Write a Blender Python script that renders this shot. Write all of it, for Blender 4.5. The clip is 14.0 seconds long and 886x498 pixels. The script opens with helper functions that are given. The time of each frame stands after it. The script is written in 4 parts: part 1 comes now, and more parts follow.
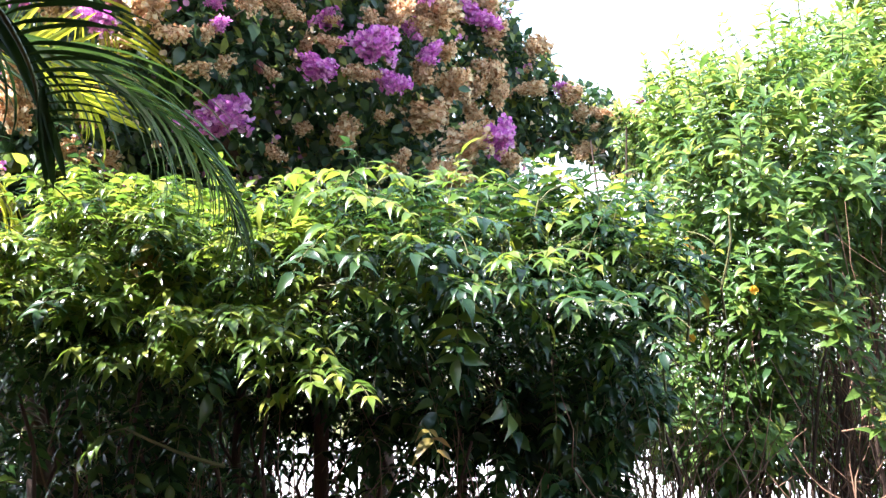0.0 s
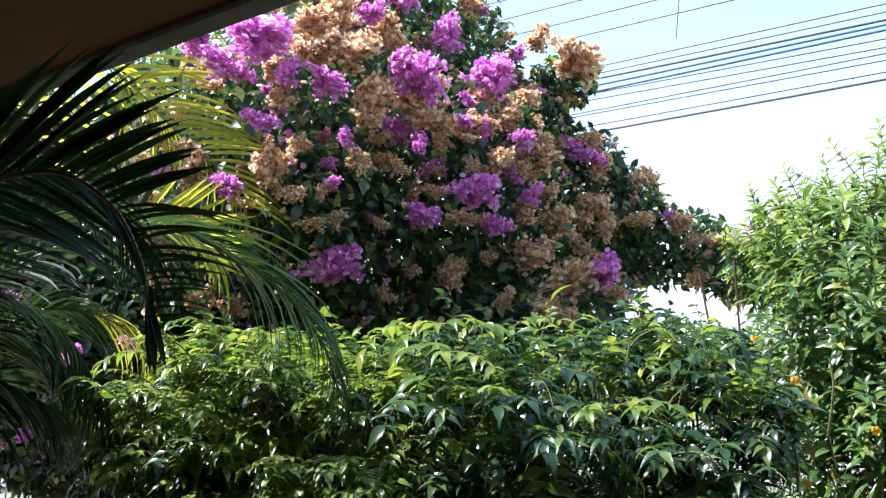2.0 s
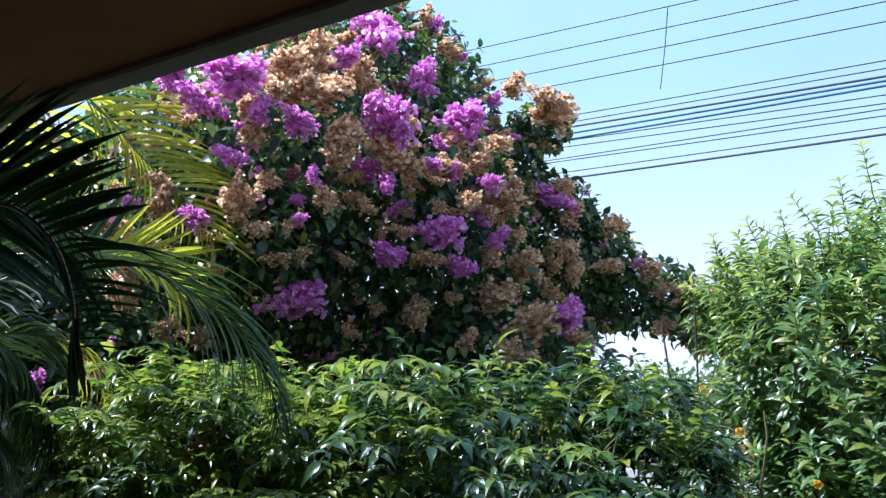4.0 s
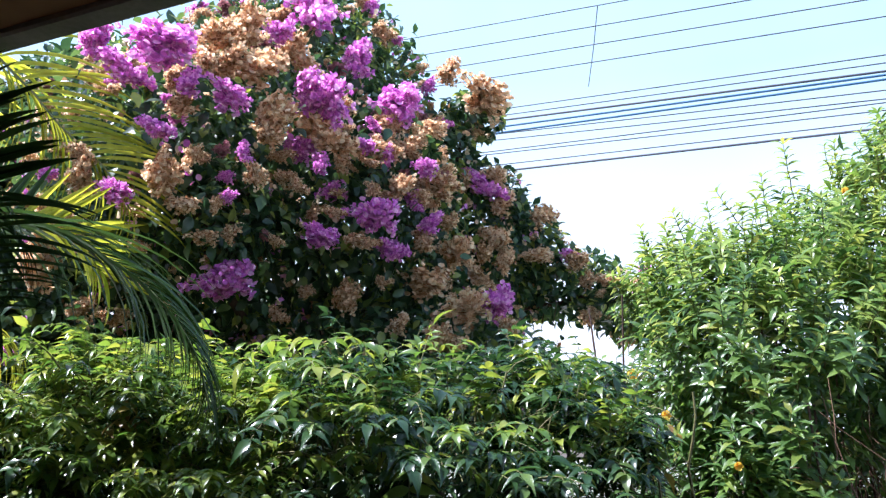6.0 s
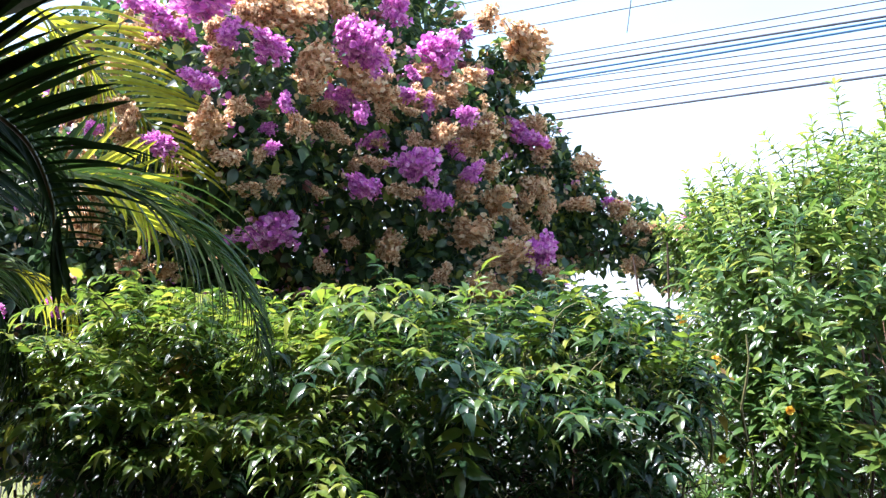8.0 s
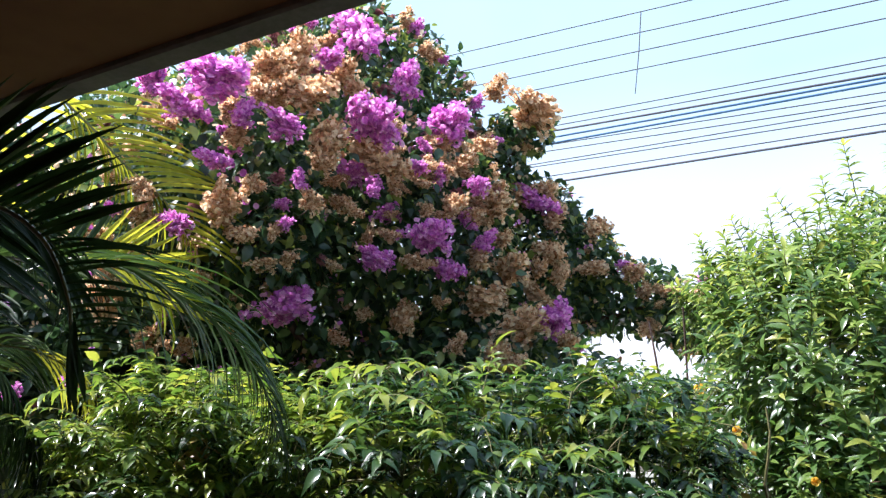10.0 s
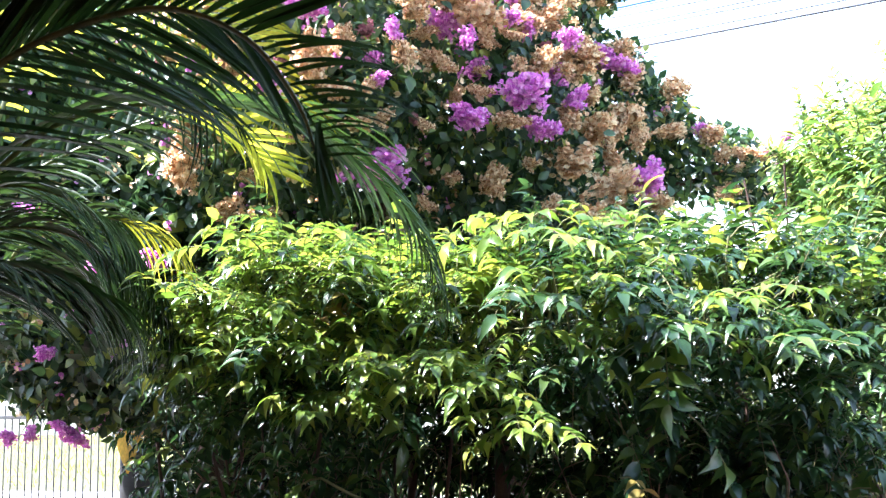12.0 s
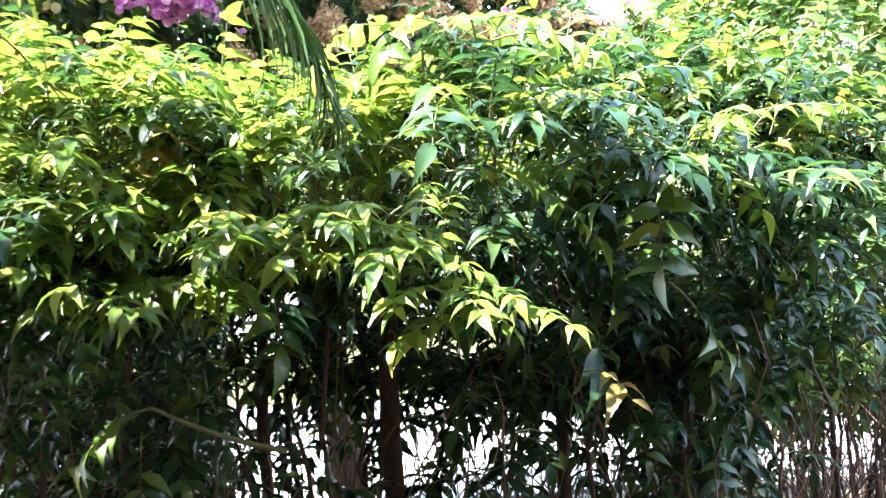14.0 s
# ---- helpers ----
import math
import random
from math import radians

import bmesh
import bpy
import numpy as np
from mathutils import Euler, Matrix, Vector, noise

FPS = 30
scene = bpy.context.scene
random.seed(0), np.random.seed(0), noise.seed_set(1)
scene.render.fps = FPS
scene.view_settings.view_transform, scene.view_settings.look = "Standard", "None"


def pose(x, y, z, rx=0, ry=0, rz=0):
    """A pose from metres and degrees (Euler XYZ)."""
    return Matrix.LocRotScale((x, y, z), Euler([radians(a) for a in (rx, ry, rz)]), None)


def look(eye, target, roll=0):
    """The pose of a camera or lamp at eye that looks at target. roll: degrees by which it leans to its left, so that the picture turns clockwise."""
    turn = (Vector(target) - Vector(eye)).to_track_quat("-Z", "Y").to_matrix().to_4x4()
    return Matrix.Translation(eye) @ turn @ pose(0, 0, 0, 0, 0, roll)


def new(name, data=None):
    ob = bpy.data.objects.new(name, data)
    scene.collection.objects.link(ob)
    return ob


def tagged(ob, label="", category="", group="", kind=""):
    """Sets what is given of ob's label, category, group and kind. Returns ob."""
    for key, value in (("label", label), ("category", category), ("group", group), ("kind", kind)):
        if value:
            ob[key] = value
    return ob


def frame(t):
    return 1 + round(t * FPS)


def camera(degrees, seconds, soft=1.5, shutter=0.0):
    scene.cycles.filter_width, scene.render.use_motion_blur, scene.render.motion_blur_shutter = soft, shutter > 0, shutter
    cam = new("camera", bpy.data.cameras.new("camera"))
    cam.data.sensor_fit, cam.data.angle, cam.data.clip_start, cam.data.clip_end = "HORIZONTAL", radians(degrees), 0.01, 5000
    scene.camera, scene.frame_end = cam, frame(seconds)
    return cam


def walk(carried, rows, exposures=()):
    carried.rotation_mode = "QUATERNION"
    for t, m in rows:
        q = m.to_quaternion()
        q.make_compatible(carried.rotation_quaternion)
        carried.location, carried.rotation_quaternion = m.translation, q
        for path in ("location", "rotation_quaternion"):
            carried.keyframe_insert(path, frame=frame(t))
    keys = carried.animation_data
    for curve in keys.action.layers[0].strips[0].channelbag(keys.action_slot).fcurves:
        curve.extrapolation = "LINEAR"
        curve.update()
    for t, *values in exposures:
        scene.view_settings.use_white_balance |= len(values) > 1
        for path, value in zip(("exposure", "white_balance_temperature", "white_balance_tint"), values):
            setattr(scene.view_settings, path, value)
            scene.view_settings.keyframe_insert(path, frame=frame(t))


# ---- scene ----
cam = camera(57.6, 14.0, soft=1.3, shutter=0.2)
PATH = [
    (0, (0.107, 0.138, 1.518), (0.025, 2.135, 1.591), -0.2),
    (0.5, (0.195, 0.106, 1.559), (-0.012, 2.088, 1.731), -0.3),
    (1, (0.259, 0.059, 1.58), (-0.083, 2.01, 1.854), -0.5),
    (1.5, (0.256, 0.059, 1.586), (-0.136, 1.995, 1.898), -0.4),
    (2, (0.239, 0.035, 1.598), (-0.154, 1.961, 1.965), -0.6),
    (2.5, (0.3, 0.016, 1.598), (-0.092, 1.937, 1.991), -0.6),
    (3, (0.336, -0.001, 1.609), (-0.056, 1.917, 2.019), -0.0),
    (3.5, (0.352, -0.018, 1.614), (-0.04, 1.893, 2.054), 0.3),
    (4, (0.377, -0.008, 1.601), (0.008, 1.904, 2.058), 1.5),
    (4.2, (0.387, 0.002, 1.599), (0.066, 1.922, 2.058), 1.9),
    (6.3, (0.323, 0.038, 1.553), (0.141, 1.981, 1.993), 1.5),
    (6.5, (0.32, 0.041, 1.55), (0.133, 1.986, 1.977), 1.3),
    (7, (0.316, 0.049, 1.548), (0.113, 1.999, 1.941), 1.1),
    (7.5, (0.301, 0.042, 1.547), (0.071, 1.993, 1.921), 1.2),
    (8, (0.29, 0.052, 1.531), (0.021, 2.005, 1.869), 1.1),
    (8.2, (0.285, 0.061, 1.529), (0.004, 2.014, 1.852), 1.0),
    (10.3, (0.299, 0.016, 1.591), (-0.019, 1.929, 2.079), -0.3),
    (10.5, (0.265, -0.002, 1.575), (-0.079, 1.918, 2.02), -0.8),
    (11, (0.063, -0.044, 1.526), (-0.315, 1.888, 1.877), -1.0),
    (11.5, (-0.046, 0.033, 1.516), (-0.38, 1.989, 1.766), -1.4),
    (12, (-0.14, 0.17, 1.488), (-0.467, 2.132, 1.702), -1.2),
    (12.5, (-0.328, 0.29, 1.465), (-0.431, 2.282, 1.613), -2.3),
    (13, (-0.435, 0.419, 1.434), (-0.458, 2.416, 1.53), -2.5),
    (13.5, (-0.454, 0.602, 1.409), (-0.408, 2.602, 1.418), -3.0),
    (14, (-0.47, 0.824, 1.391), (-0.243, 2.81, 1.358), -3.2),
]
EXPOSURES = [(0.0, 2.58, 5870, 21), (0.5, 2.09, 5770, 21), (1.0, 1.97, 5670, 22), (1.5, 1.77, 5620, 22), (2.0, 1.54, 5520, 22), (3.0, 1.3, 5470, 22), (4.2, 1.07, 5070, 20),
             (6.3, 1.57, 5520, 23), (7.5, 1.72, 5620, 23), (8.2, 1.84, 5670, 22), (10.3, 1.39, 5770, 23), (11.0, 2.02, 5620, 22), (11.5, 2.58, 5620, 22), (12.0, 2.93, 5620, 21),
             (12.5, 3.13, 5720, 20), (13.0, 3.28, 5870, 20), (14.0, 3.58, 5770, 18)]
walk(cam, [(t, look(eye, target, roll)) for t, eye, target, roll in PATH], EXPOSURES)

GROUND = -0.65          # the garden lies below the porch floor
PORCH = 0.0

# ---- daylight ----
SUN_FROM = Vector((-0.52, -0.1, 0.845)).normalized()
sun_data = bpy.data.lights.new("sun", "SUN")
sun_data.energy, sun_data.angle, sun_data.color = 5.0, radians(0.6), (1.0, 0.95, 0.87)
sun = new("sun", sun_data)
sun.matrix_world = look(SUN_FROM * 30, (0, 0, 0))
world = bpy.data.worlds.new("sky")
scene.world = world
world.use_nodes = True
wn = world.node_tree.nodes
sky = wn.new("ShaderNodeTexSky")
sky.sky_type, sky.sun_disc = "NISHITA", False
sky.sun_elevation = math.asin(SUN_FROM.z)
sky.sun_rotation = math.atan2(SUN_FROM.x, SUN_FROM.y)
sky.dust_density, sky.air_density = 3.0, 1.0
wn["Background"].inputs["Strength"].default_value = 0.11
wl = world.node_tree.links
haze_at, haze_noise, haze_ramp, haze = wn.new("ShaderNodeTexCoord"), wn.new("ShaderNodeTexNoise"), wn.new("ShaderNodeValToRGB"), wn.new("ShaderNodeMix")
haze_noise.inputs["Scale"].default_value, haze_noise.inputs["Detail"].default_value = 1.6, 5
haze_ramp.color_ramp.elements[0].position, haze_ramp.color_ramp.elements[0].color = 0.35, (0.5, 0.5, 0.5, 1)
haze_ramp.color_ramp.elements[1].position, haze_ramp.color_ramp.elements[1].color = 0.7, (0.97, 0.97, 0.97, 1)
haze.data_type = "RGBA"
haze.inputs[7].default_value = (2.75, 3.95, 4.4, 1)
wl.new(haze_at.outputs["Generated"], haze_noise.inputs["Vector"])
wl.new(haze_noise.outputs["Fac"], haze_ramp.inputs[0])
wl.new(haze_ramp.outputs[0], haze.inputs["Factor"])
wl.new(sky.outputs[0], haze.inputs[6])
up_axis, low_ramp, low = wn.new("ShaderNodeSeparateXYZ"), wn.new("ShaderNodeValToRGB"), wn.new("ShaderNodeMix")
low_ramp.color_ramp.elements[0].position, low_ramp.color_ramp.elements[0].color = 0.12, (1, 1, 1, 1)
low_ramp.color_ramp.elements[1].position, low_ramp.color_ramp.elements[1].color = 0.42, (0, 0, 0, 1)
low.data_type = "RGBA"
low.inputs[7].default_value = (4.9, 5.1, 5.1, 1)
wl.new(haze_at.outputs["Generated"], up_axis.inputs[0])
wl.new(up_axis.outputs["Z"], low_ramp.inputs[0])
wl.new(low_ramp.outputs[0], low.inputs["Factor"])
wl.new(haze.outputs[2], low.inputs[6])
wl.new(low.outputs[2], wn["Background"].inputs["Color"])

rng = np.random.default_rng(7)


# ---- materials ----
def nodes_of(name):
    m = bpy.data.materials.new(name)
    m.use_nodes = True
    return m, m.node_tree.nodes, m.node_tree.links, m.node_tree.nodes["Principled BSDF"]


def ramp_of(nd, stops):
    r = nd.new("ShaderNodeValToRGB")
    el = r.color_ramp.elements
    while len(el) < len(stops):
        el.new(0.5)
    for e, (p, c) in zip(el, stops):
        e.position, e.color = p, (*c, 1)
    return r


def leaf_material(name, stops, glow=0.4, rough=0.38, per_object=False, spots=None, shine=0.5, scale=18.0):
    """Thin leaf: glossy skin over a body that lets light through; colour varies leaf by leaf and in blotches."""
    m, nd, ln, bs = nodes_of(name)
    if per_object:
        pick = nd.new("ShaderNodeObjectInfo").outputs["Random"]
    else:
        pick = nd.new("ShaderNodeNewGeometry").outputs["Random Per Island"]
    r = ramp_of(nd, stops)
    ln.new(pick, r.inputs[0])
    tc = nd.new("ShaderNodeTexCoord")
    no = nd.new("ShaderNodeTexNoise")
    no.inputs["Scale"].default_value, no.inputs["Detail"].default_value = scale, 4
    ln.new(tc.outputs["Object"], no.inputs["Vector"])
    vary = ramp_of(nd, [(0.3, (0.72, 0.74, 0.7)), (0.7, (1.18, 1.14, 1.05))])
    ln.new(no.outputs["Fac"], vary.inputs[0])
    mul = nd.new("ShaderNodeMix")
    mul.data_type, mul.blend_type = "RGBA", "MULTIPLY"
    mul.inputs["Factor"].default_value = 1.0
    ln.new(r.outputs[0], mul.inputs[6])
    ln.new(vary.outputs[0], mul.inputs[7])
    col = mul.outputs[2]
    if spots:
        fine = nd.new("ShaderNodeTexNoise")
        fine.inputs["Scale"].default_value, fine.inputs["Detail"].default_value = 90.0, 3
        ln.new(tc.outputs["Object"], fine.inputs["Vector"])
        cut = ramp_of(nd, [(0.62, (0, 0, 0)), (0.7, (1, 1, 1))])
        ln.new(fine.outputs["Fac"], cut.inputs[0])
        sp = nd.new("ShaderNodeMix")
        sp.data_type = "RGBA"
        ln.new(cut.outputs[0], sp.inputs["Factor"])
        ln.new(col, sp.inputs[6])
        sp.inputs[7].default_value = (*spots, 1)
        col = sp.outputs[2]
    ln.new(col, bs.inputs["Base Color"])
    bs.inputs["Roughness"].default_value = rough
    bs.inputs["Specular IOR Level"].default_value = shine
    bump = nd.new("ShaderNodeBump")
    bump.inputs["Strength"].default_value, bump.inputs["Distance"].default_value = 0.35, 0.004
    ln.new(no.outputs["Fac"], bump.inputs["Height"])
    ln.new(bump.outputs[0], bs.inputs["Normal"])
    tr = nd.new("ShaderNodeBsdfTranslucent")
    warm = nd.new("ShaderNodeMix")
    warm.data_type, warm.blend_type = "RGBA", "MULTIPLY"
    warm.inputs["Factor"].default_value = 1.0
    ln.new(col, warm.inputs[6])
    warm.inputs[7].default_value = (1.6, 1.6, 1.0, 1) if glow < 0.45 else (1.15, 1.1, 1.0, 1)
    ln.new(warm.outputs[2], tr.inputs["Color"])
    mix = nd.new("ShaderNodeMixShader")
    mix.inputs[0].default_value = glow
    ln.new(bs.outputs[0], mix.inputs[1])
    ln.new(tr.outputs[0], mix.inputs[2])
    ln.new(mix.outputs[0], nd["Material Output"].inputs["Surface"])
    return m


def solid_material(name, stops, scale=6.0, rough=0.8, bump=0.3, metal=0.0, stretch=(1, 1, 1), dist=0.01):
    m, nd, ln, bs = nodes_of(name)
    tc = nd.new("ShaderNodeTexCoord")
    mp = nd.new("ShaderNodeMapping")
    mp.inputs["Scale"].default_value = stretch
    ln.new(tc.outputs["Object"], mp.inputs["Vector"])
    big, fine = nd.new("ShaderNodeTexNoise"), nd.new("ShaderNodeTexNoise")
    for n, sc in ((big, scale), (fine, scale * 9)):
        n.inputs["Scale"].default_value, n.inputs["Detail"].default_value = sc, 6
        ln.new(mp.outputs[0], n.inputs["Vector"])
    blend = nd.new("ShaderNodeMix")
    blend.inputs["Factor"].default_value = 0.45
    ln.new(big.outputs["Fac"], blend.inputs[2])
    ln.new(fine.outputs["Fac"], blend.inputs[3])
    r = ramp_of(nd, stops)
    ln.new(blend.outputs[0], r.inputs[0])
    ln.new(r.outputs[0], bs.inputs["Base Color"])
    bs.inputs["Roughness"].default_value, bs.inputs["Metallic"].default_value = rough, metal
    b = nd.new("ShaderNodeBump")
    b.inputs["Strength"].default_value, b.inputs["Distance"].default_value = bump, dist
    ln.new(blend.outputs[0], b.inputs["Height"])
    ln.new(b.outputs[0], bs.inputs["Normal"])
    return m


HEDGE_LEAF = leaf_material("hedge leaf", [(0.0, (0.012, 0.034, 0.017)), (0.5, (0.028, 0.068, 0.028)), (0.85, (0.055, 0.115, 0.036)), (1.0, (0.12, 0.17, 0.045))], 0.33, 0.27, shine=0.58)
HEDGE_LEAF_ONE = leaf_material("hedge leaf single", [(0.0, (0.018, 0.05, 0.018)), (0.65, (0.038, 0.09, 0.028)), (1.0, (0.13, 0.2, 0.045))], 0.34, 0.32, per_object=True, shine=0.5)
# bright green for real young leaves, and for sunlight painted on the hedge
HEDGE_YOUNG_SUNLIT = leaf_material("young and sunlit-coloured hedge leaf", [(0.0, (0.07, 0.145, 0.026)), (0.6, (0.155, 0.235, 0.038)), (1.0, (0.3, 0.33, 0.058))], 0.42, 0.29, shine=0.55)
RUSSET_LEAF = leaf_material("russet young leaf", [(0.0, (0.24, 0.14, 0.045)), (1.0, (0.3, 0.25, 0.06))], 0.4, 0.4)
BUSH_LEAF = leaf_material("bush leaf", [(0.0, (0.034, 0.085, 0.03)), (0.5, (0.085, 0.165, 0.042)), (0.9, (0.15, 0.23, 0.048)), (1.0, (0.3, 0.32, 0.065))], 0.4, 0.3, shine=0.55)
BUSH_LEAF_ONE = leaf_material("bush leaf single", [(0.0, (0.055, 0.118, 0.03)), (0.8, (0.12, 0.2, 0.038)), (1.0, (0.25, 0.26, 0.05))], 0.38, 0.32, per_object=True, shine=0.42)
# lighter green for young tips, and for sun painted on the bush's top
BUSH_YOUNG_SUNLIT = leaf_material("young and sunlit-coloured bush leaf", [(0.0, (0.15, 0.25, 0.05)), (0.7, (0.28, 0.38, 0.08)), (1.0, (0.42, 0.46, 0.09))], 0.46, 0.3, shine=0.6)
VINE_LEAF = leaf_material("bougainvillea leaf", [(0.0, (0.018, 0.046, 0.028)), (0.5, (0.044, 0.09, 0.045)), (0.82, (0.1, 0.165, 0.06)), (1.0, (0.32, 0.36, 0.08))], 0.38, 0.32)
MAGENTA = leaf_material("magenta bract", [(0.0, (0.56, 0.13, 0.62)), (0.5, (0.84, 0.34, 0.87)), (1.0, (0.93, 0.62, 0.94))], 0.56, 0.6, scale=30)
FADED = leaf_material("faded pink bract", [(0.0, (0.42, 0.13, 0.24)), (1.0, (0.5, 0.3, 0.28))], 0.5, 0.7, scale=30)
DRY = leaf_material("dry bract", [(0.0, (0.32, 0.16, 0.08)), (0.2, (0.57, 0.35, 0.2)), (0.4, (0.82, 0.61, 0.42)), (1.0, (0.93, 0.81, 0.63))], 0.54, 0.75, scale=30)
# three tones of one palm leaflet: shade and sunlight are in the colour
PALM_SHADED = leaf_material("palm leaflet", [(0.0, (0.013, 0.03, 0.011)), (1.0, (0.032, 0.062, 0.02))], 0.3, 0.5, per_object=True, scale=9, shine=0.18)
PALM_SUNLIT = leaf_material("palm leaflet painted sunlit", [(0.0, (0.34, 0.4, 0.025)), (1.0, (0.54, 0.55, 0.05))], 0.55, 0.36, per_object=True, scale=9, shine=0.35)
PALM_HALF_LIT = leaf_material("limp palm leaflet painted half lit", [(0.0, (0.016, 0.042, 0.014)), (1.0, (0.046, 0.088, 0.026))], 0.28, 0.3, per_object=True, scale=9, shine=0.4)
PALM_TIP = solid_material("palm rib", [(0.3, (0.05, 0.08, 0.015)), (0.7, (0.16, 0.15, 0.04))], 12, 0.4, 0.2)
YELLOW_PETAL = leaf_material("yellow petal", [(0.0, (0.7, 0.42, 0.04)), (1.0, (0.8, 0.55, 0.08))], 0.45, 0.5)
BARK = solid_material("bark", [(0.25, (0.028, 0.016, 0.011)), (0.75, (0.11, 0.062, 0.038))], 14, 0.9, 0.8, stretch=(3, 3, 1))
TWIG = solid_material("green twig", [(0.3, (0.07, 0.09, 0.02)), (0.7, (0.17, 0.14, 0.05))], 20, 0.7, 0.4)
DRY_TWIG = solid_material("dry brown twig", [(0.3, (0.09, 0.045, 0.025)), (0.7, (0.26, 0.15, 0.085))], 20, 0.85, 0.5)
SOIL = solid_material("soil with litter", [(0.3, (0.022, 0.016, 0.011)), (0.7, (0.085, 0.06, 0.036))], 3, 0.95, 0.8)
PAVING = solid_material("concrete paving", [(0.3, (0.5, 0.48, 0.44)), (0.7, (0.66, 0.64, 0.6))], 2, 0.85, 0.2)
GRASS = leaf_material("grass", [(0.0, (0.15, 0.18, 0.05)), (1.0, (0.33, 0.33, 0.13))], 0.4, 0.6)
RENDERED_WALL = solid_material("pale render", [(0.3, (0.62, 0.6, 0.52)), (0.7, (0.75, 0.72, 0.64))], 1.5, 0.9, 0.15)
OCHRE_WALL = solid_material("ochre render", [(0.3, (0.4, 0.2, 0.08)), (0.7, (0.5, 0.27, 0.11))], 1.2, 0.9, 0.15)
SOFFIT = solid_material("brown painted soffit", [(0.3, (0.2, 0.09, 0.032)), (0.7, (0.28, 0.135, 0.05))], 1.5, 0.8, 0.1)
CEMENT = solid_material("grey cement", [(0.3, (0.15, 0.15, 0.14)), (0.7, (0.27, 0.26, 0.24))], 7, 0.85, 0.35)
TILE = solid_material("porch tile", [(0.3, (0.1, 0.06, 0.045)), (0.7, (0.16, 0.1, 0.07))], 4, 0.5, 0.1)
IRON = solid_material("painted iron", [(0.3, (0.1, 0.1, 0.1)), (0.7, (0.2, 0.2, 0.19))], 30, 0.55, 0.2, 0.4)
CABLE = solid_material("cable sheath", [(0.3, (0.03, 0.035, 0.045)), (0.7, (0.06, 0.07, 0.09))], 5, 0.6, 0.1)
CABLE_BLUE = solid_material("blue cable sheath", [(0.3, (0.015, 0.08, 0.17)), (0.7, (0.03, 0.12, 0.24))], 5, 0.6, 0.1)
# grey bark taken near black: the canopy's shade is in the colour
GREY_TRUNK_SHADED = solid_material("grey palm bark darkened as shade", [(0.3, (0.01, 0.011, 0.01)), (0.7, (0.03, 0.03, 0.027))], 9, 0.9, 0.6, stretch=(1, 1, 4))
YELLOW_LEAF = leaf_material("yellowed sheath", [(0.0, (0.5, 0.3, 0.03)), (1.0, (0.6, 0.4, 0.05))], 0.4, 0.6)


# ---- mesh helpers ----
def mesh_of(name, verts, faces, mat):
    """A smooth mesh from arrays; faces all have the same number of corners, or come as a list of arrays."""
    groups = faces if isinstance(faces, list) else [faces]
    me = bpy.data.meshes.new(name)
    me.vertices.add(len(verts))
    me.vertices.foreach_set("co", np.asarray(verts, np.float32).ravel())
    loops = np.concatenate([np.asarray(f).ravel() for f in groups])
    sizes = np.concatenate([np.full(len(f), f.shape[1]) for f in groups])
    starts = np.concatenate([[0], np.cumsum(sizes)[:-1]])
    me.loops.add(len(loops))
    me.loops.foreach_set("vertex_index", loops.astype(np.int32))
    me.polygons.add(len(sizes))
    me.polygons.foreach_set("loop_start", starts.astype(np.int32))
    me.polygons.foreach_set("use_smooth", np.ones(len(sizes), bool))
    me.materials.append(mat)
    me.update(calc_edges=True)
    me.validate()
    return me


def part(name, data, material, parent, label=""):
    """Links a mesh, or a bmesh, as one object under a thing or under a part."""
    if isinstance(data, bmesh.types.BMesh):
        me = bpy.data.meshes.new(name)
        data.to_mesh(me)
        data.free()
        data = me
    if material and not data.materials:
        data.materials.append(material)
    ob = new(name, data)
    ob.parent = parent
    return tagged(ob, label)


def thing(name, at, label, category, group="", kind=""):
    ob = new(name)
    ob.location = at
    ob.empty_display_size = 0.1
    return tagged(ob, label, category, group, kind)


def keep_place(ob, parent, m=None):
    """Puts a part, built in world metres, under its thing."""
    ob.parent = parent
    here = Matrix() if parent.parent else Matrix.Translation(parent.location)
    ob.matrix_parent_inverse = here.inverted()
    if m is not None:
        ob.matrix_basis = m
    return ob


def placed(name, me, parent, label="", m=None):
    return keep_place(tagged(new(name, me), label), parent, m)


def unit(a):
    return a / np.maximum(np.linalg.norm(a, axis=-1, keepdims=True), 1e-9)


def leaf_shape(widths, width, droop, fold, tip=0.0, wave=0.0):
    """A leaf of length 1 along x with its face up: widths along it, a bend down, a fold along the midrib. Returns points and faces."""
    n = len(widths)
    pts, quads = [], []
    for i, w in enumerate(widths):
        s = i / (n - 1)
        z = -droop * s * s - tip * max(0.0, s - 0.7) ** 2
        h = 0.5 * width * w
        wv = wave * math.sin(s * 9.0)
        pts += [(s, -h, z + fold * h + wv * h), (s, 0.0, z), (s, h, z + fold * h - wv * h)]
    for i in range(n - 1):
        a = 3 * i
        quads += [(a, a + 3, a + 4, a + 1), (a + 1, a + 4, a + 5, a + 2)]
    return np.array(pts), np.array(quads)


def frames(d, up):
    """Axes of leaves that point along d with their face turned towards up."""
    x = unit(d)
    y = unit(np.cross(up, x))
    return np.stack([x, y, np.cross(x, y)], axis=-1)


